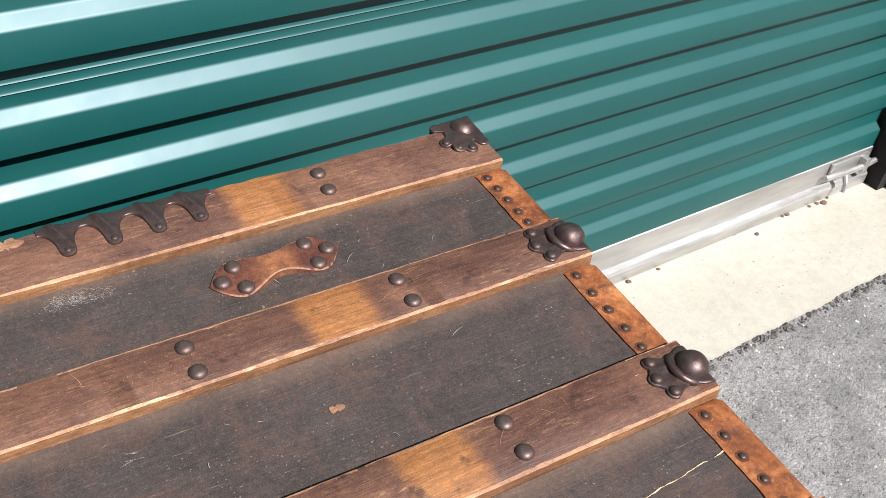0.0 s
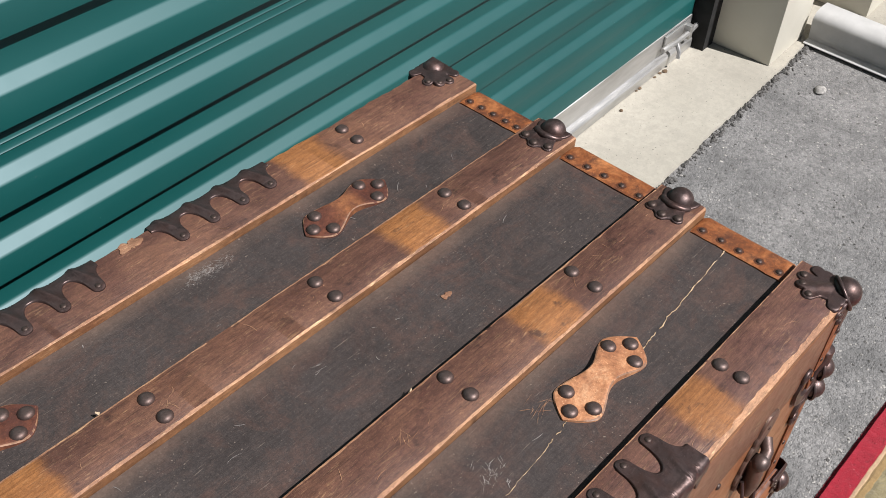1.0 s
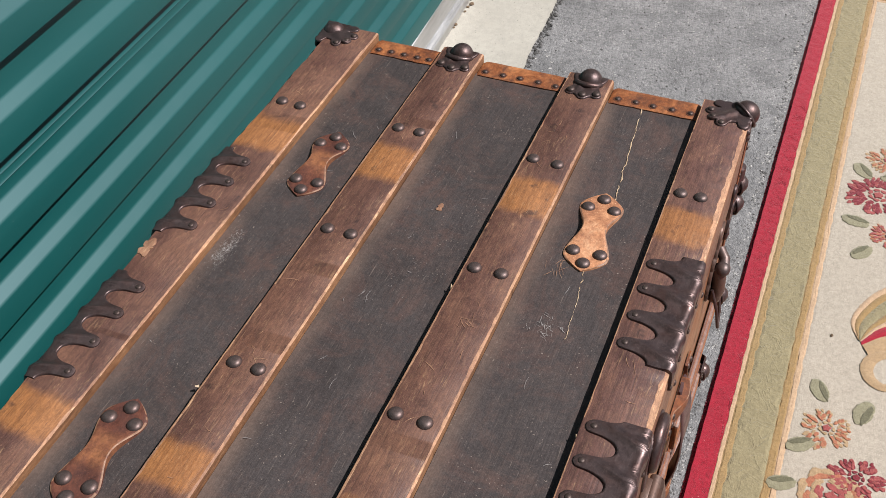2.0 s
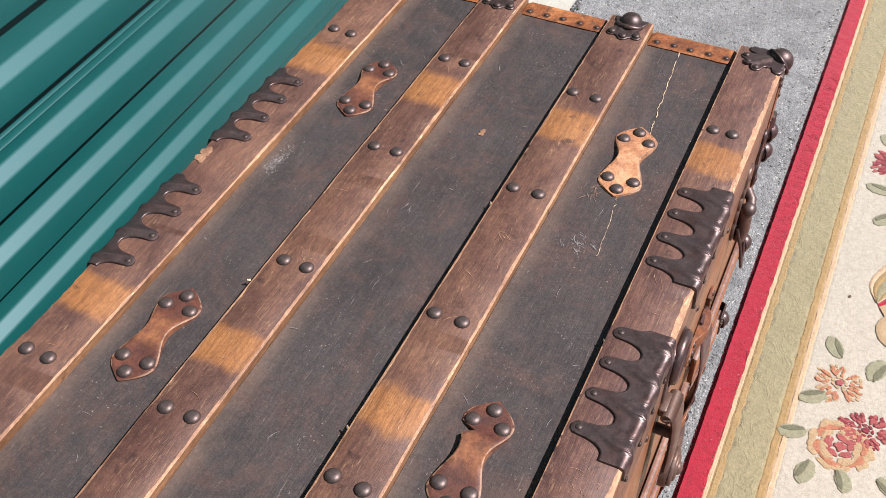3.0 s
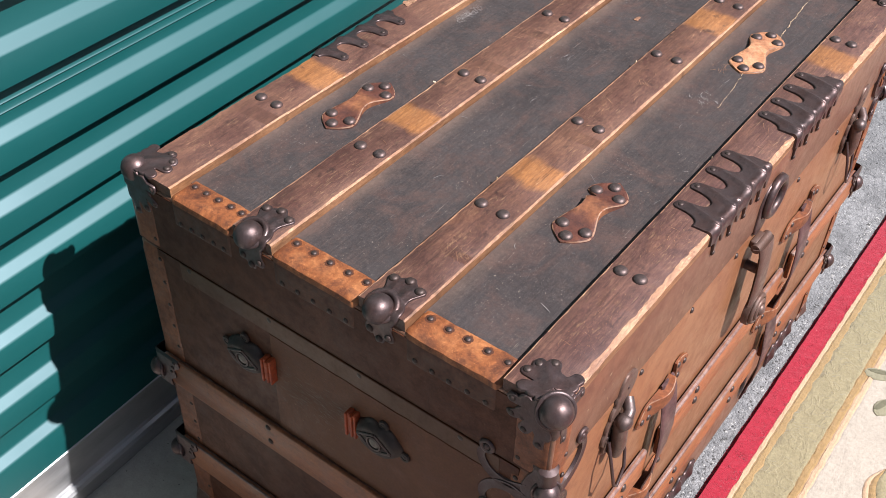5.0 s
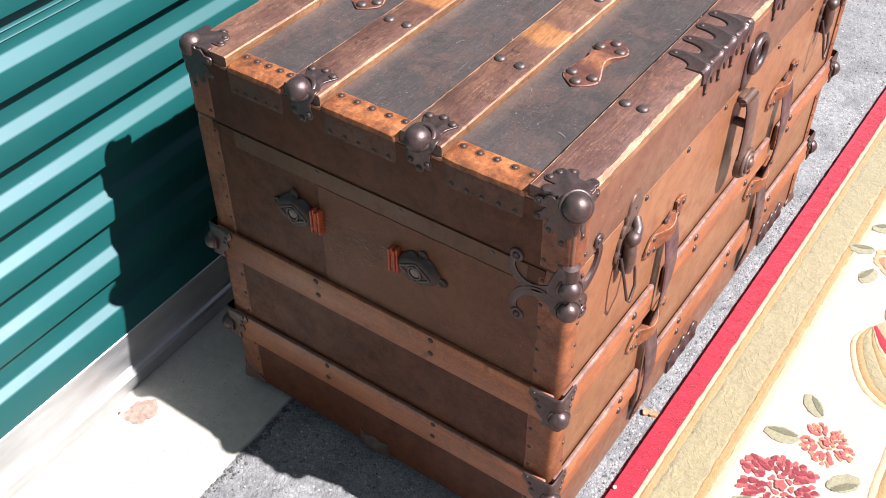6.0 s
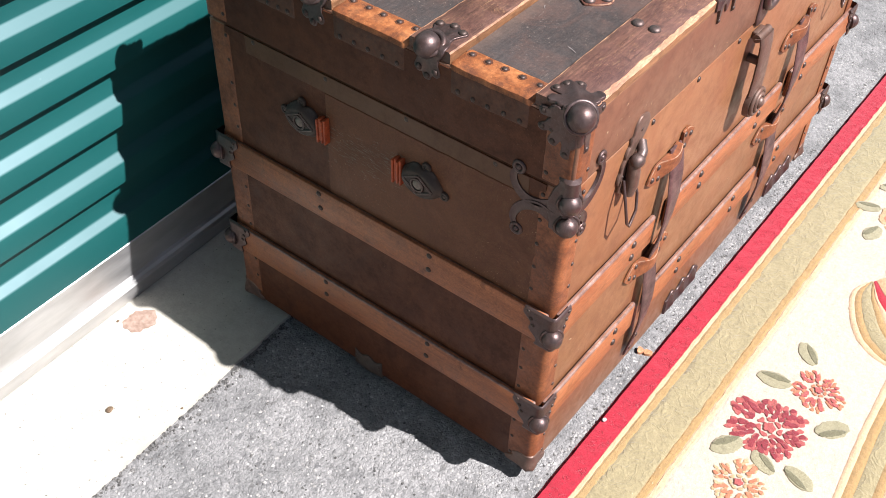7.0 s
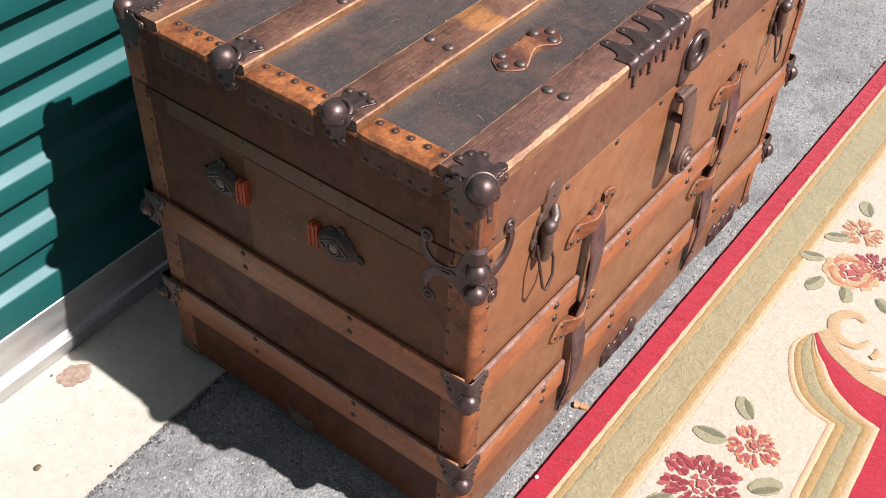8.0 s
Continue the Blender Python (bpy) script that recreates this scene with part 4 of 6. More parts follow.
for xe, sx in ((X0, 1), (X1, -1)):
    for ye, sy in ((Y0, 1), (Y1, -1)):
        bm = bmesh.new()
        f = flat((xe, ye, TOP - 0.0006), (sx, 0, 0), (0, sy, 0), (0, 0, 1))
        star(bm, f, 0.016, 0.016, within(discs(0.016, 0.016, CROWN), 0.016, 0.016), 0.0026, 150, 9,
             lambda s, v: 0.0022 * math.exp(-((s - v) / 0.008) ** 2) * (1 if s + v > 0.03 else 0.5))
        # end and front aprons
        f = flat((xe, ye, TOP - 0.001), (0, sy, 0), (0, 0, -1), (-sx, 0, 0))
        star(bm, f, 0.012, 0.012, within(discs(0.012, 0.012, END_APRON), 0.012, 0.012), 0.0024, 130, 7)
        f = flat((xe, ye, TOP - 0.001), (sx, 0, 0), (0, 0, -1), (0, -sy, 0))
        star(bm, f, 0.010, 0.012, within(discs(0.010, 0.012, FRONT_APRON), 0.010, 0.012), 0.0024, 130, 7)
        # corner wrap, ball and its flange
        box(bm, min(xe - sx * 0.0016, xe + sx * 0.012), max(xe - sx * 0.0016, xe + sx * 0.012), min(ye - sy * 0.0016, ye + sy * 0.012), max(ye - sy * 0.0016, ye + sy * 0.012), TOP - 0.042, TOP + 0.0008, 0.004)
        c = Vector((xe + sx * (0.002 if sx > 0 else 0.007), ye + sy * (0.003 if sx > 0 else 0.007), TOP - 0.005))
        if sy < 0:
            c += Vector((sx * 0.006, sy * 0.006, -0.001))
        ball(bm, c, 0.0152, (1, 1, 1), 28, 16)
        ax = Vector((-sx, -sy, 0.75)).normalized()
        if sy > 0:
            torus(bm, c - ax * 0.002, 0.0160, 0.0026, ax, 40, 8, 0.8)
        part("corner_clamp", bm, m_iron, lid, "dark iron corner clamp with a large ball", 60)
        for s, v in ((0.0418, 0.0302), (0.0332, 0.0408), (0.0215, 0.0455)):
            pin("rivet", NAIL, lid, (xe + sx * s, ye + sy * v, TOP + 0.0018), up, 0, 0.95)
        for v, z in ((0.044, 0.013), (0.044, 0.032), (0.030, 0.0445), (0.014, 0.0545)):
            pin("nail", NAIL, lid, (xe - sx * 0.0018, ye + sy * v, TOP - z), (-sx, 0, 0), 0, 0.85)
        for v, z in ((0.036, 0.009), (0.0245, 0.0255), (0.013, 0.048)):
            pin("nail", NAIL, lid, (xe + sx * v, ye - sy * 0.0018, TOP - z), (0, -sy, 0), 0, 0.8)

# comb-shaped crest clamps over the long edges
def crest(x0, x1, ye, sy, tips, reach, gap):
    """A pressed iron clamp with four fingers on the slat (rivets at tips) and drips down the side."""
    f = bend((x0, ye, TOP), (1, 0, 0), (0, sy, 0), (0, 0, 1), 0.005) if ye < 0 else bend((x0, ye - 0.004, TOP - 0.0002), (1, 0, 0), (0, sy, 0), (0, 0, 1), 0.012)
    L = x1 - x0
    r = 0.0066

    def hi(s):
        d = min(abs(s - (t - x0)) for t in tips)
        if d < r:
            return reach - r + math.sqrt(r * r - d * d)
        q = min(1.0, (d - r) / 0.0112)
        return reach - r - (reach - r - gap) * math.sqrt(1 - (1 - q) ** 2)

    def lo(s):
        k = min(abs(s - (t - x0) + 0.009) for t in tips)
        q = min(abs(s - (t - x0) - 0.008) for t in tips)
        return -0.014 - 0.022 * math.exp(-(k / 0.0034) ** 2) - 0.013 * math.exp(-(q / 0.0034) ** 2)

    def knuckle(s, v):
        d = min(abs(s - (t - x0) - 0.35 * (v - reach * 0.5)) for t in tips)
        return 0.0027 * math.exp(-(d / 0.0042) ** 2) * math.exp(-((v - 0.012) / 0.02) ** 2) + 0.0014 * math.exp(-((v - 0.001) / 0.0025) ** 2) + 0.001 * math.exp(-(d / 0.011) ** 2) + 0.0002 * wob(s, v, 120)

    bm = bmesh.new()
    ss = [L * k / 220 for k in range(221)]
    strip(bm, f, ss, lo, hi, 0.002, 18, knuckle)
    part("crest_clamp", bm, m_iron, lid, "dark iron comb-shaped edge clamp", 60)
    for t in tips:
        pin("rivet", TACK, lid, f(t - x0, reach - r, 0.002), up, 0, 1.2)
        pin("nail", TACK, lid, f(t - x0 - 0.009, -0.031, 0.002), (0, -sy, 0))


crest(-0.196, -0.046, Y0, 1, (-0.172, -0.134, -0.097, -0.060), 0.0515, 0.0205)
crest(0.020, 0.167, Y0, 1, (0.039, 0.075, 0.112, 0.147), 0.0515, 0.0205)
crest(-0.190, -0.044, Y1, -1, (-0.172, -0.134, -0.096, -0.060), 0.0415, 0.0105)
crest(0.016, 0.164, Y1, -1, (0.035, 0.072, 0.109, 0.145), 0.0415, 0.0105)

# thin lid end panels whose darker canvas paints in the ends' shade
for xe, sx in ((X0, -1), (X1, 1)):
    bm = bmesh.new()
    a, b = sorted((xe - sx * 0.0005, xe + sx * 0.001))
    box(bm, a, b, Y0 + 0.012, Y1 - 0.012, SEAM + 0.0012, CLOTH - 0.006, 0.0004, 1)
    part("end_cloth", bm, m_shaded_end_cloth, lid, "brown canvas end panel, colour darkened for the end's shade")

# the box's end panels, with the same shade put into their colour
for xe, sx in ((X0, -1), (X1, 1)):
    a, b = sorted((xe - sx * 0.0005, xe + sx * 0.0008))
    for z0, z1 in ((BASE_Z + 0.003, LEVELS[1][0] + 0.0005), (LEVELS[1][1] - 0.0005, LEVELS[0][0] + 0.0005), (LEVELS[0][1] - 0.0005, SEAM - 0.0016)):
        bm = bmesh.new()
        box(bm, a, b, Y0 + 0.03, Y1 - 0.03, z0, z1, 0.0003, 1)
        part("end_cloth", bm, m_shaded_end_cloth, body, "brown canvas end panel, colour darkened for the end's shade")
    bm = bmesh.new()
    a, b = sorted((xe + sx * 0.0006, xe + sx * 0.0018))
    n = 24
    rows = []
    for k in range(n + 1):
        y = -0.236 + 0.317 * k / n
        z1 = 0.497 + 0.0015 * wob(y, 2, 60)
        rows.append([bm.verts.new(q) for q in ((xe + sx * 0.0005, y, z1 + 0.0006), (xe + sx * 0.0015, y, z1), (xe + sx * (0.0016 + 0.0005 * wob(y, 3, 30)), y, 0.42), (xe + sx * 0.0015, y, LEVELS[0][1] + 0.0005))])
    for p, q in zip(rows, rows[1:]):
        for j in range(3):
            bm.faces.new((p[j], p[j + 1], q[j + 1], q[j]))
    part("handle_backing", bm, m_end_worn, body, "worn brown canvas panel behind the handle")
    bm = bmesh.new()
    a, b = sorted((xe + sx * 0.0004, xe + sx * 0.0014))
    box(bm, a, b, -0.215, 0.215, 0.4985, SEAM - 0.0022, 0.0004, 1)
    part("seam_band", bm, m_varnish, body, "smooth varnished olive band under the lid's seam")

# leather on the upright corners
for xe, sx in ((X0, 1), (X1, -1)):
    for ye, sy in ((Y0, 1), (Y1, -1)):
        for z0, z1, par in ((BASE_Z + 0.006, SEAM - 0.004, body), (SEAM + 0.003, TOP - 0.02, lid)):
            o = Vector((xe, ye, z0))
            bm = bmesh.new()
            f = bend(o, (0, 0, 1), (sx, 0, 0), (0, -sy, 0), 0.008)
            ss = [(z1 - z0) * k / 40 for k in range(41)]
            strip(bm, f, ss, lambda s: -0.036 + 0.001 * wob(s, ye, 50), lambda s: 0.027 + 0.001 * wob(s, xe, 50), 0.0016, 14)
            part("corner_leather", bm, m_corner, par, "orange-brown leather corner binding")
            n = max(2, int((z1 - z0) / 0.034))
            for k in range(n):
                z = 0.012 + (z1 - z0 - 0.024) * k / (n - 1)
                pin("nail", TACK, par, f(z, -0.031, 0.0014), (-sx, 0, 0))
                pin("nail", TACK, par, f(z + 0.006, 0.0225, 0.0014), (0, -sy, 0))

# slats round the body
PROUD = 0.008
STRAPS = (-0.228, 0.165)
for z0, z1 in LEVELS:
    for xe, sx in ((X0, -1), (X1, 1)):
        bm = bmesh.new()
        a, b = sorted((xe + sx * 0.0005, xe + sx * PROUD))
        box(bm, a, b, Y0 + 0.004, Y1 - 0.004, z0, z1, 0.0026, 2)
        bm.normal_update()
        # up-facing bevels get the grey that stands in for sky sheen
        for q in bm.faces:
            c = q.calc_center_median()
            if 0.2 < q.normal.z < 0.98 and wob(c.x + c.y, z0, 8) > -0.35:
                q.material_index = 1
        part("side_slat", bm, [m_side_slat, m_edge], body, "reddish-brown wooden slat round the box")
        for y in (0.096, -0.089):
            for z in (z0 + 0.018, z1 - 0.007):
                pin("nail", NAIL, body, (xe + sx * (PROUD - 0.0004), y + 0.003 * wob(y, z, 40), z), (sx, 0, 0))
    for ye, sy in ((Y0, -1), (Y1, 1)):
        a, b = sorted((ye + sy * 0.0005, ye + sy * PROUD))
        # the slats are cut where the straps pass down
        cuts = [X0 + 0.004, *(q for x in STRAPS for q in (x - 0.019, x + 0.017)), X1 - 0.004]
        for xa, xb in zip(cuts[::2], cuts[1::2]):
            bm = bmesh.new()
            box(bm, xa, xb, a, b, z0, z1, 0.0034, 2)
            bm.normal_update()
            # here too the upper bevels carry the painted sky sheen
            for q in bm.faces:
                c = q.calc_center_median()
                if 0.2 < q.normal.z < 0.98:
                    q.material_index = 1
            part("side_slat", bm, [m_side_slat, m_edge], body, "reddish-brown wooden slat round the box")
        for x in (-0.304, -0.119, 0.061, 0.229):
            for z in (z0 + 0.016, z1 - 0.011):
                pin("nail", NAIL, body, (x + 0.003 * wob(x, z, 40), ye + sy * (PROUD - 0.0004), z), (0, sy, 0), 0, 1.3)
    # iron corners of the slats
    for xe, sx in ((X0, 1), (X1, -1)):
        for ye, sy in ((Y0, 1), (Y1, -1)):
            f = bend((xe - sx * (PROUD + 0.0008), ye - sy * (PROUD + 0.0008), z0 - 0.004), (0, 0, 1), (sx, 0, 0), (0, -sy, 0), 0.004)
            bm = bmesh.new()
            hh = z1 - z0 + 0.008
            ss = [hh * k / 24 for k in range(25)]
            edge = lambda s: 0.012 + 0.024 * (s / hh) + 0.003 * math.cos(5 * math.pi * s / hh)
            strip(bm, f, ss, lambda s: -edge(s) - 0.008, lambda s: edge(s), 0.0018, 14)
            c = f(hh * 0.40, 0, -0.001)
            ball(bm, c, 0.0128, (1, 1, 1.05), 22, 14)
            torus(bm, c - Vector((-sx * 0.002, -sy * 0.002, 0)), 0.0132, 0.002, (-sx, -sy, 0), 28, 8)
            part("slat_corner", bm, m_iron, body, "dark iron slat corner with a ball", 60)
            for s in (0.55, 0.72, 0.9):
                pin("nail", TACK, body, f(hh * s, -0.015 - 0.022 * s, 0.0018), (-sx, 0, 0))
                pin("nail", TACK, body, f(hh * s, 0.008 + 0.022 * s, 0.0018), (0, -sy, 0))

# paired knob brackets at the seam, and bottom shoes
for xe, sx in ((X0, 1), (X1, -1)):
    for ye, sy in ((Y0, 1), (Y1, -1)):
        f = bend((xe, ye, 0.0), (0, 0, 1), (sx, 0, 0), (0, -sy, 0), 0.006)
        bm = bmesh.new()
        ss = [0.468 + 0.078 * k / 28 for k in range(29)]
        waist = lambda s: 0.016 + 0.006 * math.exp(-((s - 0.502) / 0.016) ** 2) - 0.006 * math.exp(-((s - 0.538) / 0.01) ** 2)
        strip(bm, f, ss, lambda s: -waist(s) - 0.004, lambda s: waist(s), 0.0026, 12, lambda s, v: 0.005 * math.exp(-(v / 0.008) ** 2) * (1 if s > 0.52 else 0.3))
        for z in (0.514, 0.482):
            ball(bm, f(z, 0, 0.003), 0.0125, (1, 1, 1), 22, 14)
            torus(bm, f(z, 0, 0.0), 0.0136, 0.0018, (-sx, -sy, 0), 26, 6)
        # scrolled arms, pressed flat against the faces
        for face, pts in ((0, ((0.016, 0.503), (0.040, 0.494), (0.060, 0.500), (0.070, 0.517), (0.064, 0.532))), (0, ((0.016, 0.486), (0.036, 0.491), (0.056, 0.482), (0.066, 0.463), (0.060, 0.446))),
                          (1, ((0.010, 0.496), (0.034, 0.496), (0.052, 0.508), (0.058, 0.526), (0.052, 0.545))), (1, ((0.010, 0.480), (0.026, 0.480), (0.033, 0.470), (0.030, 0.458)))):
            A = smooth_line(pts, 6)
            rows = []
            for k, q in enumerate(A):
                d = (A[min(k + 1, len(A) - 1)] - A[max(k - 1, 0)]).normalized()
                rad = 0.0088 * (1 - 0.55 * k / (len(A) - 1))
                row = []
                for e, h in ((-1, -0.0005), (-0.88, 0.0028), (-0.4, 0.0019), (0.4, 0.0019), (0.88, 0.0028), (1, -0.0005)):
                    v, z = q.x - d.y * rad * e, q.y + d.x * rad * e
                    row.append(bm.verts.new(f(z, -v if face == 0 else v, h)))
                rows.append(row)
            for p, q in zip(rows, rows[1:]):
                for j in range(5):
                    bm.faces.new((p[j], p[j + 1], q[j + 1], q[j]))
            e = f(A[-1].y, -A[-1].x if face == 0 else A[-1].x, 0.0014)
            torus(bm, e, 0.0064, 0.0026, (sx, 0, 0) if face == 0 else (0, sy, 0), 22, 8)
            ball(bm, e, 0.0038, (1, 1, 1), 12, 8)
        if sy > 0:
            part("seam_bracket", bm, m_iron, body, "dark iron scrolled bracket with two balls", 60)
        else:
            bm.free()
        bm = bmesh.new()
        f = bend((xe, ye, BASE_Z - 0.002), (0, 0, 1), (sx, 0, 0), (0, -sy, 0), 0.006)
        ss = [0.032 * k / 16 for k in range(17)]
        strip(bm, f, ss, lambda s: -0.042 + 0.7 * s + 0.003 * math.cos(s * 390), lambda s: 0.036 - 0.6 * s - 0.003 * math.cos(s * 390), 0.0026, 14, lambda s, v: 0.0045 * math.exp(-(v / 0.010) ** 2 - ((s - 0.006) / 0.009) ** 2))
        ball(bm, f(0.004, 0, -0.006), 0.0105, (1, 1, 0.75), 16, 10)
        part("bottom_shoe", bm, m_brown_iron, body, "dark iron bottom corner shoe, rounded at the toe", 60)

# casters under the box
for x in (X0 + 0.03, X1 - 0.03):
    for y in (YC - 0.2, YC + 0.03, YC + 0.2):
        bm = bmesh.new()
        box(bm, x - 0.02, x + 0.02, y - 0.014, y + 0.014, BASE_Z - 0.006, BASE_Z + 0.002, 0.001)
        g = bmesh.ops.create_cone(bm, cap_ends=True, segments=20, radius1=0.0125, radius2=0.0125, depth=0.02)
        for v in g["verts"]:
            v.co = Vector((x + v.co.x, y + v.co.z, 0.0128 + v.co.y))
        part("caster", bm, m_iron, body, "small iron roller")

# clip over the bottom edge of each end
for xe, sx in ((X0, -1), (X1, 1)):
    f = flat((xe, 0.024, BASE_Z + 0.010), (0, -sx, 0), (0, 0, 1), (sx, 0, 0))
    bm = bmesh.new()
    ss = [-0.027 + 0.054 * k / 28 for k in range(29)]
    strip(bm, f, ss, lambda s: -0.014, lambda s: 0.012 + 0.006 * math.cos(s * 116) ** 2, 0.0022, 8, lambda s, v: 0.007 * math.exp(-((s / 0.015) ** 2) - ((v + 0.002) / 0.011) ** 2))
    part("bottom_clip", bm, m_cap, body, "dark bronzed iron clip on the bottom edge", 60)
    for k in (-1, 1):
        pin("nail", TACK, body, f(k * 0.021, 0.006, 0.0022), (sx, 0, 0))

# row of nails under the seam, and along the lid edge
for y in (0.079, -0.045, 0.2, -0.17):
    pin("nail", NAIL, body, (X0 + 0.0008, y, SEAM - 0.007), (-1, 0, 0), 0, 1.1)
for y in (0.161, -0.139):
    pin("nail", TACK, body, (X0 + 0.0008, y, 0.441), (-1, 0, 0))
for x in (-0.304, -0.192, -0.081, 0.1, 0.23):
    pin("nail", NAIL, body, (x, Y0 + 0.001, SEAM - 0.0065), (0, -1, 0), 0, 0.9)

# handle plates on both ends, with torn stubs of the leather handle
for xe, sx in ((X0, -1), (X1, 1)):
    for y, sg in ((0.118, -1), (-0.071, 1)):
        f = flat((xe + sx * 0.0014, y, 0.443), (0, 1.08, 0.09), (0, -0.09, 1.08), (sx, 0, 0))
        bm = bmesh.new()
        star(bm, f, 0, 0, lambda t: 0.0275 - 0.0075 * math.sin(t) ** 2 + 0.0012 * math.cos(6 * t), 0.003, 56, 14, lambda s, v: 0.008 * min(1, max(0, (1 - math.hypot(s / 0.0275, v / 0.02)) / 0.2)))
        for es, ev in ((-sg * 0.031, -0.003), (-sg * 0.004, 0.0225)):
            torus(bm, f(es, ev, 0.0015), 0.0046, 0.0021, (sx, 0, 0), 18, 6)
            ball(bm, f(es, ev, 0.001), 0.004, (0.6, 1, 1), 10, 6)
        plate = part("handle_plate", bm, m_cap, body, "dark bronzed iron handle plate with a diamond boss", 60)
        bm = bmesh.new()
        dia = [(0.0205, 0.0), (0.0, 0.0128), (-0.0205, 0.0), (0.0, -0.0128)]
        for k in range(4):
            tube(bm, [f(*dia[k], 0.0112), f(*dia[(k + 1) % 4], 0.0112)], 0.0017, 6)
        torus(bm, f(0, 0, 0.0112), 0.0088, 0.0017, (sx, 0, 0), 26, 6)
        part("diamond_boss", bm, m_rivet, plate, "rubbed raised diamond", 60)
        bm = bmesh.new()
        ball(bm, f(0, 0, 0.0108), 0.0066, (0.35, 1, 1), 18, 8)
        part("disc", bm, m_cap_disc, plate, "rubbed grey disc", 60)
        bm = bmesh.new()
        ya = y + sg * 0.034
        for k in range(4):
            yy = ya - 0.0055 + 0.0036 * k
            top = 0.462 - 0.002 * (k % 2)
            box(bm, min(xe, xe + sx * (0.0105 + 0.0015 * (k % 2))), max(xe, xe + sx * (0.0105 + 0.0015 * (k % 2))), yy - 0.0017, yy + 0.0017, 0.425 + 0.002 * (k % 3), top, 0.0012)
        part("handle_stub", bm, m_stub, body, "torn orange leather stub")

# fine pale rubbing in the cloth between the handle plates
for xe, sx in ((X0, -1), (X1, 1)):
    bm = bmesh.new()
    rg = random.Random(31)
    for k in range(260):
        y, z = rg.gauss(0.025, 0.036), rg.gauss(0.432, 0.015)
        if not (-0.045 < y < 0.085 and 0.39 < z < 0.47):
            continue
        L, wd = rg.uniform(0.002, 0.008), rg.uniform(0.00015, 0.0004)
        d, e = Vector((0, 1, rg.gauss(0.05, 0.09))), Vector((0, 0, 1)) * wd
        q = Vector((xe + sx * 0.0019, y, z))
        bm.faces.new([bm.verts.new(p) for p in (q - d * L, q - e, q + d * L * 0.7, q + e)])
    tagged(part("scuff", bm, m_rub, body, "fine pale rubbing in the end canvas"), kind="stuff")

# ---- fittings on the front ----
FY = Y0
out = (0, -1, 0)


def front(x, z, d=0.0):
    return Vector((x, FY - d, z))


bm = bmesh.new()
rg = random.Random(21)
for k in range(90):
    x, z = rg.uniform(X0 + 0.05, X1 - 0.05), rg.choice((rg.uniform(SEAM + 0.01, CLOTH - 0.02), rg.uniform(SEAM + 0.01, CLOTH - 0.02), rg.uniform(0.355, SEAM - 0.012), rg.uniform(0.19, 0.28)))
    th, L, wd = rg.gauss(0.5, 0.9), rg.uniform(0.0015, 0.006), rg.uniform(0.0004, 0.0011)
    d, e = Vector((math.cos(th), 0, math.sin(th))), Vector((-math.sin(th), 0, math.cos(th))) * wd
    q = front(x, z, 0.0004 if z > SEAM else -0.0006)
    bm.faces.new([bm.verts.new(p) for p in (q - d * L, q - e, q + d * L * 0.6, q + e * rg.uniform(0.2, 1))])
tagged(part("scuff", bm, m_splinter, body, "fine pale scratching in the front canvas"), kind="stuff")

# drawbolt hasps
HASP = ((0.014, 0.535, 0.0165), (0.006, 0.520, 0.0135), (0.000, 0.505, 0.0145), (-0.004, 0.490, 0.0165), (-0.012, 0.478, 0.0125), (0.006, 0.474, 0.0125), (-0.010, 0.462, 0.0095), (0.004, 0.460, 0.0085))
for x in (-0.352, 0.300):
    f = flat((x, FY - 0.0003, 0.0), (1, 0, 0), (0, 0, 1), out)
    bm = bmesh.new()
    star(bm, f, 0.0, 0.498, discs(0.0, 0.498, HASP), 0.0026, 120, 6)
    part("hasp", bm, m_brown_iron, body, "browned iron drawbolt hasp", 60)
    bm = bmesh.new()
    tube(bm, [front(x - 0.008, 0.500, 0.009), front(x - 0.001, 0.503, 0.013), front(x + 0.007, 0.507, 0.011), front(x + 0.016, 0.513, 0.003)], 0.0062, 12)
    ball(bm, front(x - 0.004, 0.5015, 0.012), 0.0095, (1.1, 0.9, 0.9), 16, 10)
    part("bolt", bm, m_rivet, body, "rubbed iron hasp bolt", 60)
    bm = bmesh.new()
    tube(bm, [front(x - 0.003, 0.502, 0.006), front(x - 0.005, 0.488, 0.010), front(x - 0.006, 0.470, 0.011), front(x - 0.006, 0.454, 0.008)], 0.0082, 12)
    part("bolt_barrel", bm, m_brown_iron, body, "brown iron bolt barrel", 60)
    bm = bmesh.new()
    tube(bm, [front(x - 0.018, 0.478, 0.006), front(x - 0.023, 0.452, 0.016), front(x - 0.020, 0.422, 0.021), front(x - 0.012, 0.412, 0.021), front(x + 0.006, 0.424, 0.018), front(x + 0.011, 0.445, 0.013), front(x + 0.008, 0.466, 0.006)], 0.0019, 8)
    part("wire_loop", bm, m_iron, body, "thin iron wire loop", 60)
    for dx, dz in ((0.013, 0.531), (0.017, 0.500), (-0.016, 0.480), (-0.013, 0.462)):
        pin("nail", TACK, body, front(x + dx, dz, 0.0022), out)

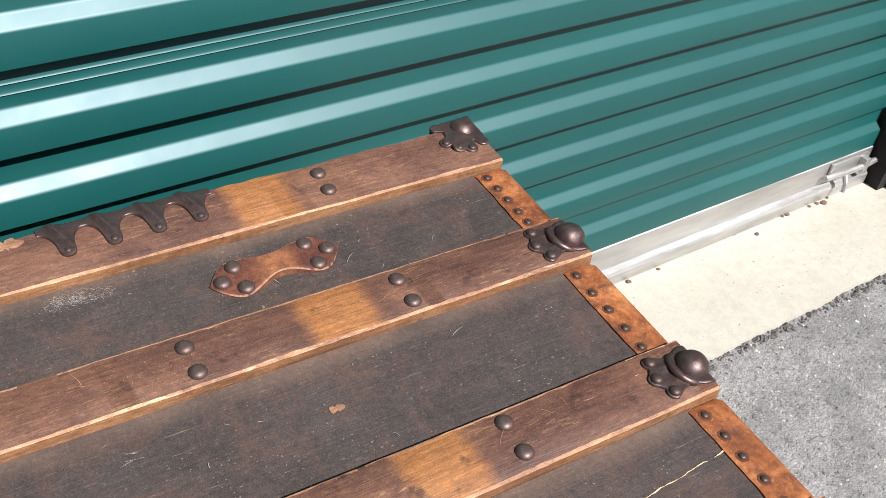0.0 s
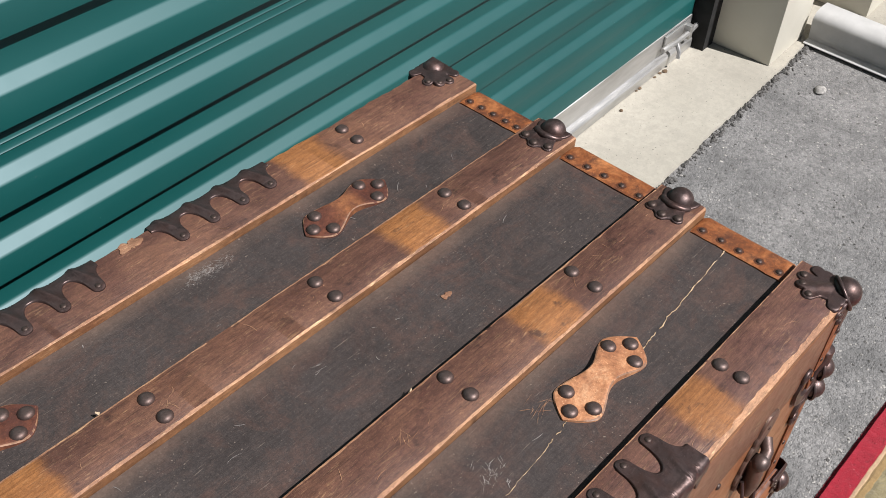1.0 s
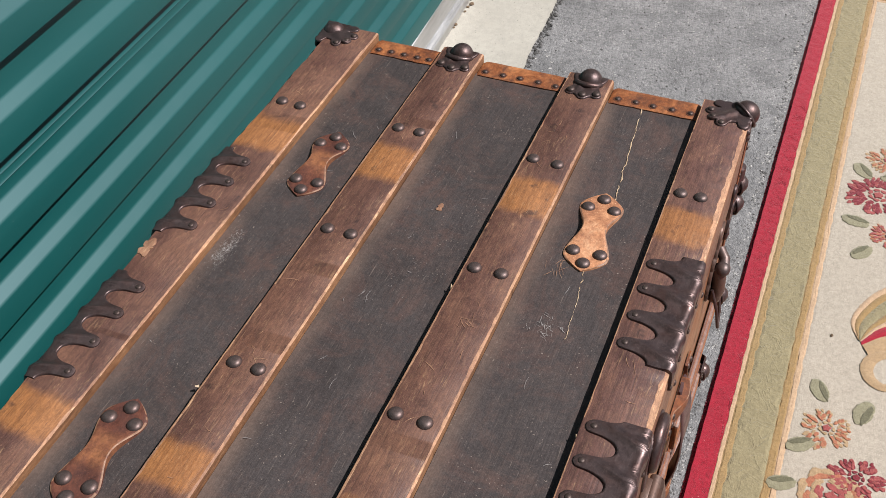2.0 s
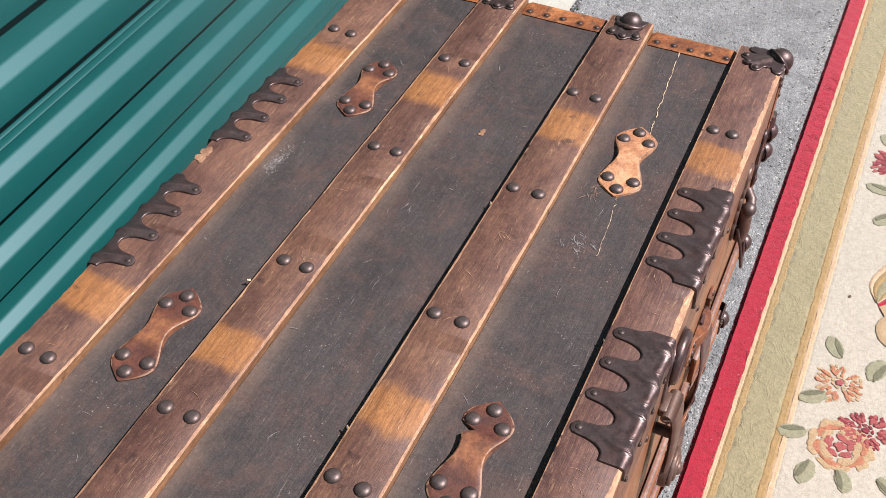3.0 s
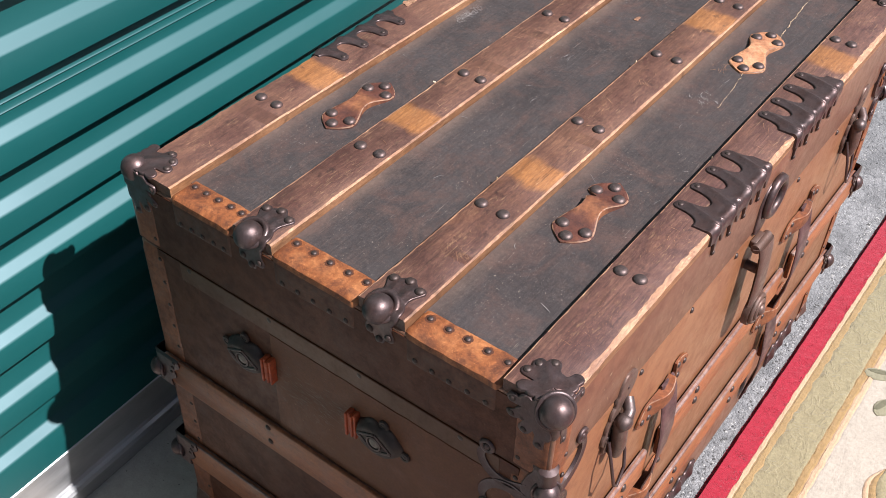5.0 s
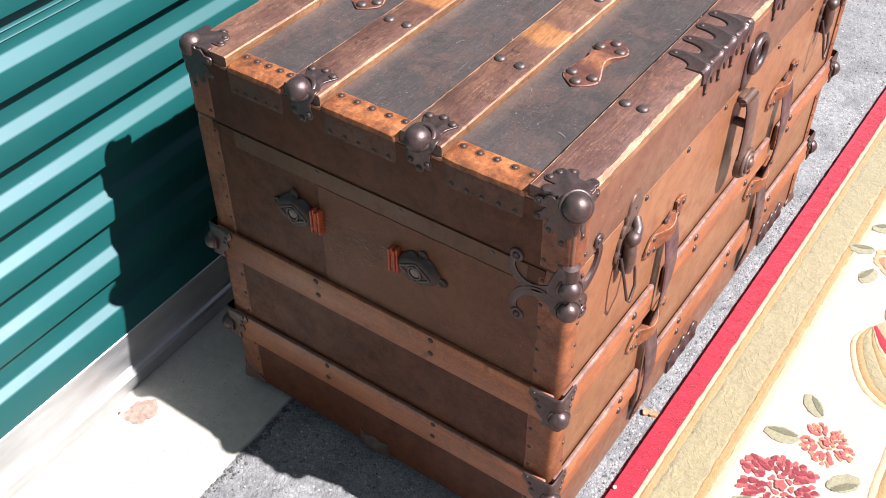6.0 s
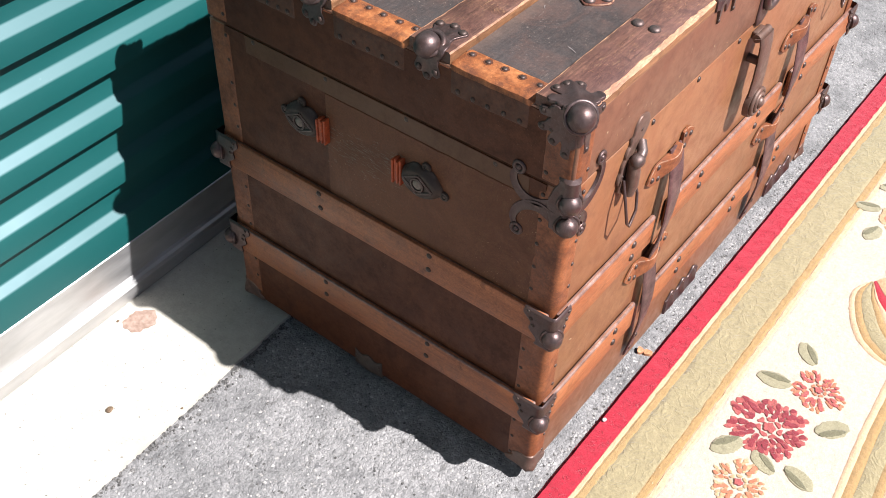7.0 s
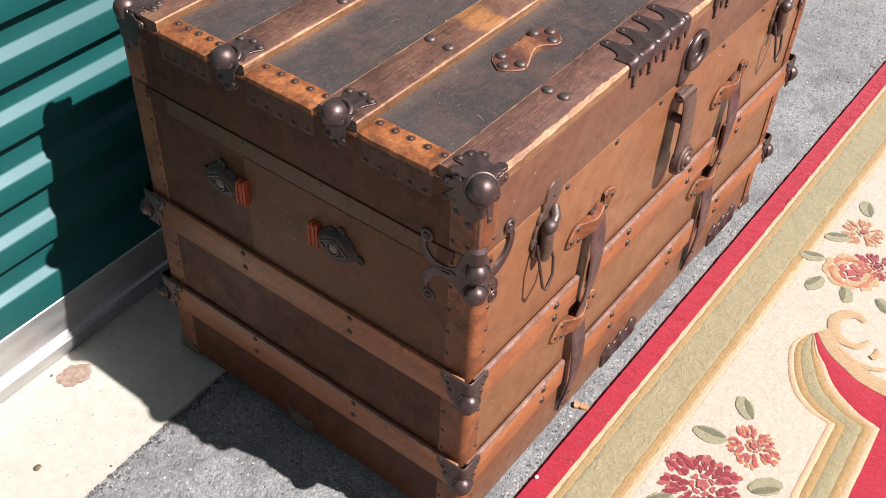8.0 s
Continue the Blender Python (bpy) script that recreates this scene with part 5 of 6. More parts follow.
# round lock plate on the lid with its hinged hasp
bm = bmesh.new()
f = flat((-0.010, FY - 0.0003, 0.563), (1, 0, 0), (0, 0, 1), out)
star(bm, f, 0, 0, lambda t: 0.0305 + 0.003 * math.cos(2 * t) + 0.020 * max(0, math.cos(t + 2.1)) ** 8, 0.0022, 60, 6)
torus(bm, f(0, 0.002, 0.004), 0.0225, 0.0062, out, 36, 10, 0.9)
torus(bm, f(0, 0.002, 0.002), 0.011, 0.002, out, 28, 8)
part("lock_plate", bm, m_iron, lid, "dark iron ring-shaped lock plate", 60)
for a in (0.7, 2.4, 3.8, 5.6):
    pin("nail", TACK, lid, f(0.027 * math.cos(a), 0.027 * math.sin(a), 0.002), out)
bm = bmesh.new()
HX = -0.027
path = [(0.509, 0.008), (0.511, 0.0145), (0.497, 0.0175), (0.475, 0.019), (0.450, 0.02), (0.424, 0.02)]
rows = []
for k, (z, d) in enumerate(path):
    hw = 0.0205 - 0.003 * math.sin(math.pi * k / 5)
    rows.append([bm.verts.new(front(HX + s * hw, z, d + e)) for s, e in ((-1, 0), (-0.94, 0.0022), (-0.62, 0.0034), (0.62, 0.0034), (0.94, 0.0022), (1, 0), (0.8, -0.003), (-0.8, -0.003))])
for a, b in zip(rows, rows[1:]):
    for j in range(8):
        bm.faces.new((a[j], a[(j + 1) % 8], b[(j + 1) % 8], b[j]))
bm.faces.new(rows[0])
bm.faces.new(rows[-1])
f = flat((HX + 0.003, FY - 0.0165, 0.406), (1, 0, 0), (0, 0, 1), out)
star(bm, f, 0, 0, lambda t: 0.0235 - 0.001 * math.cos(2 * t), 0.008, 40, 5)
torus(bm, f(0.001, 0.001, 0.009), 0.0185, 0.0036, out, 36, 8)
torus(bm, f(0.001, 0.001, 0.0115), 0.0118, 0.0036, out, 32, 8)
ball(bm, f(0.001, 0.001, 0.013), 0.0082, (1, 0.8, 1), 16, 10)
tube(bm, [(HX - 0.018, FY - 0.009, 0.509), (HX + 0.018, FY - 0.009, 0.509)], 0.0058, 12)
box(bm, HX - 0.013, HX + 0.013, FY - 0.008, FY + 0.001, 0.5035, 0.5145, 0.002)
tube(bm, [(HX - 0.002, FY + 0.001, 0.470), (HX - 0.002, FY - 0.019, 0.470)], 0.0062, 12)
part("lock_hasp", bm, m_brown_iron, body, "dark iron hinged lock hasp standing proud", 60)

# straps down the front with their riveted keepers
for x in STRAPS:
    patch((x - 0.004, FY - 0.001, 0.427), (0.978, 0, 0.21), (-0.21, 0, 0.978), out, 0.116, 0.034, m_corner, body, 0.010, "strap_keeper", "orange-brown riveted leather keeper", NAIL, 0.016)
    patch((x - 0.006, FY - 0.001, 0.251), (0.99, 0, 0.06), (-0.06, 0, 0.99), out, 0.118, 0.036, m_corner, body, 0.011, "strap_keeper", "orange-brown riveted leather keeper", NAIL)
    bm = bmesh.new()
    path = [(0.440, 0.003), (0.425, 0.0075), (0.400, 0.012), (0.365, 0.016), (0.330, 0.016), (0.300, 0.0135), (0.272, 0.0085), (0.250, 0.0075), (0.228, 0.009), (0.200, 0.0125), (0.165, 0.0145), (0.130, 0.013), (0.100, 0.009), (0.075, 0.005), (0.052, 0.003)]
    rows = []
    for k, (z, d) in enumerate(path):
        tw = 0.0022 * math.sin(k * 0.9)
        xx = x + 0.003 * math.sin(k * 0.55 + 1.2)
        rows.append([bm.verts.new(front(xx + s * 0.0138, z, d + s * tw + e)) for s, e in ((-1, 0), (-0.92, 0.0016), (-0.4, 0.0012), (0.4, 0.0012), (0.92, 0.0016), (1, 0), (0.9, -0.0015), (-0.9, -0.0015))])
    for a, b in zip(rows, rows[1:]):
        for j in range(8):
            bm.faces.new((a[j], a[(j + 1) % 8], b[(j + 1) % 8], b[j]))
    bm.faces.new(rows[0])
    bm.faces.new(rows[-1])
    part("strap", bm, m_strap, body, "dark slack leather strap", 60)
    for dx, z, d in ((-0.006, 0.093, 0.009), (0.005, 0.088, 0.008), (-0.004, 0.066, 0.0055)):
        pin("rivet", NAIL, body, front(x + dx, z, d), out)

# iron clamps on the front's bottom edge
for x in (-0.052, 0.318):
    f = flat((x, FY - 0.0004, BASE_Z + 0.022), (1, 0, 0), (0, 0, 1), out)
    bm = bmesh.new()
    ss = [-0.054 + 0.108 * k / 60 for k in range(61)]
    strip(bm, f, ss, lambda s: -0.021, lambda s: 0.008 + 0.012 * math.cos(s * 87) ** 2, 0.0024, 8, lambda s, v: 0.005 * math.cos(s * 87) ** 6 * math.exp(-((v + 0.004) / 0.012) ** 2))
    part("bottom_clamp", bm, m_iron, body, "dark iron scalloped clamp on the bottom edge", 60)
    for k in (-1, 0, 1):
        pin("nail", TACK, body, f(k * math.pi / 87, 0.012, 0.0024), out)

# ---- rug ----
RX0, RX1, RC = -1.05, 1.97, 0.46
EDGE = lambda x: -0.2905
rug = thing("rug", (RC, -1.2, 0.0), "wool rug with red border, sage band and flowers on cream", "rug")
RZ = 0.0078


RW = 1.75
FARE = -0.2905 - RW


def band(name, d0, d1, m, z, jit0, jit1, seed, label="", round_edge=0.0, sides=(0, 1, 2, 3)):
    """Strips of pile along the rug's sides, mitred at the corners, between the distances d0 and d1 from its edge."""
    bm = bmesh.new()
    seed0, seed1 = round(d0 * 2000), round(d1 * 2000)
    for side in sides:
        long = side < 2
        n = 760 if side == 0 else 260 if long else 150
        rows = []
        for k in range(n + 1):
            u = k / n
            p = RX0 + (RX1 - RX0) * u + side * 9.7
            a = d0 - jit0 * (1.2 * wob(p, seed0, 45) + 0.35 * wob(p, seed0, 200))
            b = d1 - jit1 * (1.2 * wob(p, seed1, 45) + 0.35 * wob(p, seed1, 200))
            if round_edge:
                ds = [(a - 0.002, 0.0006), (a + 0.0045, z - 0.0042), (a + 0.0115, z - 0.0009)]
            else:
                ds = [(a - 0.0008, z - 0.0012), (a + 0.003, z - 0.0001)]
            for j in (0.004 / (b - a), 1 / 6, 2 / 6, 3 / 6, 4 / 6, 5 / 6, 1 - 0.004 / (b - a)) if b - a > 0.03 else (0.2, 0.5, 0.8):
                d = a + (b - a) * j
                ds.append((d, z + (0.0010 * wob(p, seed - d, 45) + 0.0006 * wob(p, -d, 130) if b - a < 0.2 else 0.0)))
            ds += [(b - 0.003, z - 0.0001), (b + 0.0008, z - 0.0012)]
            row = []
            for d, h in ds:
                c = min(d, 0.1315)
                if long:
                    x = RX0 + c + (RX1 - RX0 - 2 * c) * u
                    y = EDGE(x) - d if side == 0 else FARE + d
                else:
                    x = RX0 + d if side == 2 else RX1 - d
                    y0, y1 = EDGE(x) - c, FARE + c
                    y = y0 + (y1 - y0) * u
                row.append(bm.verts.new((x, y, h)))
            rows.append(row)
        for p, q in zip(rows, rows[1:]):
            for j in range(len(p) - 1):
                bm.faces.new((p[j], q[j], q[j + 1], p[j + 1]))
    return part(name, bm, m, rug, label, 80)


band("border", 0.0, 0.0360, m_red, RZ + 0.001, 0.0006, 0.0012, 1, "red wool border", 1.0)
rg = random.Random(21)
pv, pf = [], []
for k in range(24000):
    d = rg.uniform(-0.001, 0.0352)
    x, y = rg.uniform(-0.75, 1.35), EDGE(0) - d
    z = 0.0006 + (d + 0.002) * 0.6 if d < 0.0045 else 0.0041 + (d - 0.0045) * 0.47 if d < 0.0115 else RZ + 0.0004 + 0.0010 * wob(x, 1 - d, 45) + 0.0006 * wob(x, -d, 130)
    q, w, h, o = rg.uniform(0, 6.3), rg.uniform(0.0014, 0.0024), rg.uniform(0.0007, 0.0011), len(pv)
    pv += [(x + w * math.cos(q + 2.094 * i), y + w * math.sin(q + 2.094 * i), z) for i in range(3)]
    pv.append((x + rg.uniform(-0.001, 0.001), y + rg.uniform(-0.001, 0.001), z + h))
    pf += [(o, o + 1, o + 3), (o + 1, o + 2, o + 3), (o + 2, o, o + 3)]
me = bpy.data.meshes.new("nap")
me.from_pydata(pv, [], pf)
me.transform(Matrix.Translation(-BASE[rug]))
me.materials.append(m_red)
tufts = tagged(new("nap", me), "tufted red wool pile", kind="stuff")
tufts.parent = rug
band("border", 0.0360, 0.0435, m_peach, RZ, 0.0012, 0.0012, 2, "peach wool line")
band("border", 0.0435, 0.0555, m_moss, RZ + 0.0002, 0.0012, 0.0030, 3, "gold-green wool line")
band("border", 0.0555, 0.1080, m_sage, RZ + 0.0006, 0.0030, 0.0016, 4, "sage green wool band")
band("border", 0.1080, 0.1205, m_gold, RZ + 0.0002, 0.0016, 0.0016, 5, "gold wool line")
band("border", 0.1205, 0.1305, m_peach, RZ, 0.0016, 0.0018, 6, "peach wool line")
band("field", 0.1305, RW - 0.1305, m_cream, RZ - 0.0002, 0.0018, 0.0, 7, "cream wool ground", sides=(0,))


def ribbon(name, A, B, f0, f1, m, z, flip, seed, label=""):
    """Pile between two lines, from the share f0 to f1 of the way across."""
    bm = bmesh.new()
    rows = []
    for k, (a, b) in enumerate(zip(A, B)):
        row = []
        for j in range(5):
            q = f0 + (f1 - f0) * j / 4
            p = a.lerp(b, q) + Vector((0.0013 * wob(k * 0.9, seed + j), 0.0013 * wob(k * 0.9, seed + 20 + j), 0))
            x = 2 * RC - p.x if flip else p.x
            row.append(bm.verts.new((x, p.y, z - (0.0014 if j in (0, 4) else 0) + 0.0004 * wob(p.x, p.y, 90))))
        rows.append(row)
    for p, q in zip(rows, rows[1:]):
        for j in range(4):
            bm.faces.new((p[j], p[j + 1], q[j + 1], q[j]))
    part(name, bm, m, rug, label, 80)


OUTER = smooth_line([(0.203, -0.499), (0.172, -0.484), (0.138, -0.487), (0.092, -0.507), (0.061, -0.529)], 10) + smooth_line([(0.061, -0.529), (0.043, -0.560), (0.037, -0.595)], 8)[1:] + smooth_line([(0.037, -0.595), (-0.05, -0.599), (-0.14, -0.604), (-0.35, -0.625), (-0.6, -0.66)], 10)[1:]
INNER = smooth_line([(0.205, -0.503), (0.169, -0.526), (0.151, -0.544), (0.123, -0.567), (0.106, -0.587)], 10) + smooth_line([(0.106, -0.587), (0.087, -0.625), (0.078, -0.663)], 8)[1:] + smooth_line([(0.078, -0.663), (-0.01, -0.668), (-0.09, -0.672), (-0.35, -0.694), (-0.6, -0.73)], 10)[1:]
SHELL = smooth_line([(0.212, -0.506), (0.180, -0.538), (0.161, -0.576), (0.151, -0.602), (0.148, -0.647), (0.155, -0.70), (0.19, -0.80), (0.30, -0.88), (RC, -0.90)], 8)
for flip in (False, True):
    ribbon("medallion_line", OUTER, INNER, 0.0, 0.15, m_peach, RZ + 0.0016, flip, 1, "peach wool line")
    ribbon("medallion_line", OUTER, INNER, 0.15, 0.34, m_gold, RZ + 0.0018, flip, 5, "gold wool line")
    ribbon("medallion_line", OUTER, INNER, 0.34, 0.66, m_sage, RZ + 0.0021, flip, 9, "sage green wool line")
    ribbon("medallion_line", OUTER, INNER, 0.66, 0.84, m_gold, RZ + 0.0018, flip, 13, "gold wool line")
    ribbon("medallion_line", OUTER, INNER, 0.84, 1.0, m_peach, RZ + 0.0016, flip, 17, "peach wool line")
    # red field inside the line, leaving the shell open to the cream ground
    nu = 57
    up_shell = smooth_line([(0.212, -0.506), (0.180, -0.538), (0.161, -0.576), (0.151, -0.602), (0.148, -0.647)], 14)
    ribbon("red_field", INNER[:nu], up_shell, 0.0, 1.0, m_red, RZ + 0.0013, flip, 31, "red wool field")
    bm = bmesh.new()
    line = list(reversed(INNER[nu - 1:])) + [Vector((x, y, 0)) for x, y in ((0.148, -0.647), (0.155, -0.70), (0.19, -0.80), (0.30, -0.88), (RC, -0.90))]
    rows = []
    for q in line:
        rows.append([bm.verts.new((2 * RC - q.x if flip else q.x, q.y + (-1.75 - q.y) * k, RZ + 0.0010)) for k in (0, 0.05, 0.3, 1)])
    for a, b in zip(rows, rows[1:]):
        for j in range(3):
            bm.faces.new((a[j], a[j + 1], b[j + 1], b[j]))
    part("red_field", bm, m_red, rug, "red wool field")
    inner = [q.lerp(Vector((RC, -0.66, 0)), 0.10) for q in SHELL]
    ribbon("shell_rim", SHELL, inner, 0.0, 1.0, m_tanw, RZ + 0.0021, flip, 3, "tan wool rim")
    for pts, wdt in ((((0.287, -0.562), (0.293, -0.545), (0.282, -0.526), (0.258, -0.519), (0.234, -0.528), (0.220, -0.548), (0.224, -0.572), (0.246, -0.582)), 0.0105),
                     (((0.200, -0.548), (0.188, -0.574), (0.190, -0.606), (0.205, -0.63)), 0.006), (((0.212, -0.598), (0.224, -0.604), (0.238, -0.600)), 0.007)):
        mid = smooth_line(pts, 8)
        A, B = [], []
        for k, p in enumerate(mid):
            d = (mid[min(k + 1, len(mid) - 1)] - mid[max(k - 1, 0)]).normalized()
            n = Vector((-d.y, d.x, 0)) * wdt * (0.35 + 0.65 * math.sin(math.pi * min(1, 0.12 + 0.88 * k / (len(mid) - 1))))
            A.append(p + n)
            B.append(p - n)
        ribbon("scroll", A, B, 0.0, 1.0, m_tanw, RZ + 0.0026, flip, 5, "tan wool scroll")


def tuft(name, x, y, rf, m, z, n=40, label="", squash=(1, 1), turn=0.0, rag=0.07):
    """A low tuft of pile with a ragged outline."""
    bm = bmesh.new()
    ca, sa = math.cos(radians(turn)), math.sin(radians(turn))
    f = lambda s, v, h: Vector((x + (s * ca * squash[0] - v * sa * squash[1]), y + (s * sa * squash[0] + v * ca * squash[1]), z + h))
    ph = x * 91 + y * 57
    star(bm, f, 0, 0, lambda t: rf(t) * (1 + rag * (wob(math.cos(t) * 4 + ph, math.sin(t) * 4, 1.7) + wob(math.cos(t) * 4 + ph, math.sin(t) * 4, 5.3))), 0.0007, n, 4)
    return part(name, bm, m, rug, label, 80)


def leaf(x, y, turn, L=0.045):
    a, b = L * 0.56, L * 0.29
    lance = lambda t: a * b / math.hypot(b * math.cos(t), a * math.sin(t)) * (1 + 0.10 * math.cos(t) - 0.06 * math.cos(2 * t + 0.5))
    tuft("leaf", x, y, lance, m_leafa, RZ + 0.0004, 34, "olive wool leaf", (1, 1), turn, 0.1)
    q = radians(turn)
    tuft("leaf_shade", x - 0.04 * L * math.cos(q) + 0.13 * L * math.sin(q), y - 0.04 * L * math.sin(q) - 0.13 * L * math.cos(q), lambda t: 0.86 * lance(t), m_leafb, RZ + 0.001, 34, "dark olive wool", (0.95, 0.42), turn, 0.2)


def strokes(name, x, y, spots, m, z, rg):
    """A cluster of short strokes of pile (along, across, length, width, turn) worked as one piece."""
    bm = bmesh.new()
    for s, v, L, W, turn in spots:
        ca, sa = math.cos(turn), math.sin(turn)
        h = rg.uniform(0.0, 0.0005)
        bow = rg.uniform(-0.25, 0.25) / L
        f = lambda p, q, e: Vector((x + s + p * ca - (q + bow * p * p) * sa, y + v + p * sa + (q + bow * p * p) * ca, z + h + e))
        star(bm, f, 0, 0, lambda t: 1 / math.hypot(math.cos(t) / L, math.sin(t) / W) * (1 + 0.12 * math.cos(3 * t + turn * 5) + 0.07 * math.cos(7 * t + s * 900)), 0.0003, 22, 3)
    return part(name, bm, m, rug, "", 80)


def flower(x, y, r, petals, outer, inner_m, core, turn=0.0):
    """A woven blossom: petals of short radial strokes with bare cream between, round a pale eye."""
    rg = random.Random(int(x * 1000) + petals)
    for k in range(petals):
        a = radians(turn) + 2 * math.pi * (k + rg.uniform(-0.1, 0.1)) / petals
        rr = r * rg.uniform(0.92, 1.2)
        wide = 2 * math.pi / petals * 0.46
        for m, lift, rows in ((outer, 0.0003, ((0.62, 3, 0.13), (0.84, 4, 0.12), (1.02, 3, 0.09))), (inner_m, 0.0008, ((0.54, 2, 0.11), (0.74, 3, 0.12), (0.94, 2, 0.10)))):
            spots = []
            for d, n, L in rows:
                for i in range(n):
                    q = a + wide * ((i + 0.5) / n * 2 - 1) * (1.0 if d < 0.95 else 0.6) + rg.uniform(-0.07, 0.07)
                    e = rr * (d + rg.uniform(-0.06, 0.06))
                    spots.append((e * math.cos(q), e * math.sin(q), rr * L * rg.uniform(0.9, 1.4), rr * rg.uniform(0.058, 0.098), q + rg.uniform(-0.55, 0.55)))
            strokes("petal", x, y, spots, m, RZ + lift, rg)
    ring = [(0.30 * r * math.cos(q), 0.30 * r * math.sin(q), 0.12 * r, 0.07 * r, q + 1.57) for q in [2 * math.pi * i / 7 + 0.3 for i in range(7)]]
    strokes("flower_eye", x, y, ring, outer, RZ + 0.0006, rg)
    tuft("flower_eye", x, y, lambda t: 0.17 * r * (1 + 0.15 * math.cos(5 * t)), core, RZ + 0.0014, 30, rag=0.3)


def rose(x, y, r, colours, turn=0.0):
    """A full-blown rose: rings of curved petal strokes, paler towards the outside, round a dark heart."""
    rg = random.Random(int(x * 1000) + 7)
    for k, (d, n, L, W, m) in enumerate(zip((1.0, 0.84, 0.64, 0.42), (9, 8, 7, 5), (0.32, 0.30, 0.26, 0.22), (0.13, 0.11, 0.12, 0.1), colours)):
        for i in range(n):
            a = radians(turn) + 2 * math.pi * (i + rg.uniform(-0.2, 0.2)) / n + 0.4 * k
            spots = []
            for j in (-1, 0, 1):
                q = a + j * 1.1 / n
                e = r * (d + rg.uniform(-0.05, 0.05) - 0.05 * abs(j))
                spots.append((e * math.cos(q), e * math.sin(q), r * L * rg.uniform(0.6, 0.9), r * W * rg.uniform(0.7, 1.2), q + 1.57 + rg.uniform(-0.4, 0.4)))
            strokes("petal", x, y, spots, m, RZ + 0.0003 + 0.0001 * k, rg)
    tuft("flower_eye", x, y, lambda t: 0.2 * r * (1 + 0.15 * math.cos(4 * t)), colours[-1], RZ + 0.001, 30, rag=0.35)


for sg in (1, -1):
    mx = (lambda x: x) if sg > 0 else (lambda x: 2 * RC - x)
    flower(mx(-0.188), -0.494, 0.052, 7, m_rose, m_wine, m_rose, 20)
    flower(mx(-0.076), -0.523, 0.034, 5, m_rust, m_rose, m_rose, 50)
    flower(mx(-0.303), -0.500, 0.036, 5, m_tanw, m_rust, m_rose, 10)
    for x, y, a, L in ((-0.018, -0.483, 40, 0.046), (-0.098, -0.464, 100, 0.05), (-0.135, -0.566, -45, 0.05), (-0.252, -0.460, 145, 0.05), (-0.242, -0.562, -110, 0.046), (-0.252, -0.515, 60, 0.042)):
        leaf(mx(x), y, a if sg > 0 else 180 - a, L)
rose(0.391, -0.496, 0.044, (m_tanw, m_rust, m_tanw, m_rose))
flower(0.437, -0.527, 0.034, 6, m_wine, m_rose, m_wine, 30)
flower(0.514, -0.474, 0.036, 5, m_tanw, m_rust, m_rose, 15)
for x, y, a, L in ((0.327, -0.457, 160, 0.045), (0.390, -0.426, 110, 0.044), (0.471, -0.442, 120, 0.044), (0.584, -0.455, 25, 0.046), (0.562, -0.523, -20, 0.05), (0.333, -0.51, 200, 0.04), (0.347, -0.572, 230, 0.04)):
    leaf(x, y, a, L)

# ---- far kerb and small litter ----
bm = bmesh.new()
prof = [(0.012, 0.001), (0.010, 0.006), (-0.015, 0.007), (-0.017, 0.0095), (-0.015, 0.012), (0.008, 0.012), (-0.003, 0.066), (0.001, 0.077), (0.012, 0.086), (0.03, 0.090), (0.06, 0.088), (0.078, 0.076), (0.086, 0.06), (0.088, 0.001)]
rows = [[bm.verts.new((1.868 + px + 0.03 * (0.37 - y) * 0.3, y, pz)) for px, pz in prof] for y in [0.335 - 0.05 * k for k in range(24)]]
for a, b in zip(rows, rows[1:]):
    for j in range(len(prof) - 1):
        bm.faces.new((a[j], a[j + 1], b[j + 1], b[j]))
bm.faces.new(rows[0])
bm.faces.new(rows[-1])
solo("downspout", bm, m_white, (1.93, -0.2, 0.0), "white metal downspout extension lying on the asphalt", "downspout", sharp=52)
bm = bmesh.new()
box(bm, 2.02, 3.2, -1.4, 0.34, -0.01, 0.012, 0.003)
solo("pavement", bm, m_concrete, (2.5, -0.4, 0), "pale concrete pad beyond the downspout", "concrete pad", kind="structure")


def pebble(name, x, y, z, r, m, label, cat, group="", squash=0.6):
    bm = bmesh.new()
    bmesh.ops.create_icosphere(bm, subdivisions=2, radius=r)
    for v in bm.verts:
        k = 1 + 0.35 * wob(v.co.x / r + x * 30, v.co.y / r + y * 30, 0.9)
        v.co = Vector((x + v.co.x * k * 1.3, y + v.co.y * k, z + max(-0.3 * r, v.co.z * k * squash) + 0.3 * r))
    return solo(name, bm, m, (x, y, z), label, cat, group)


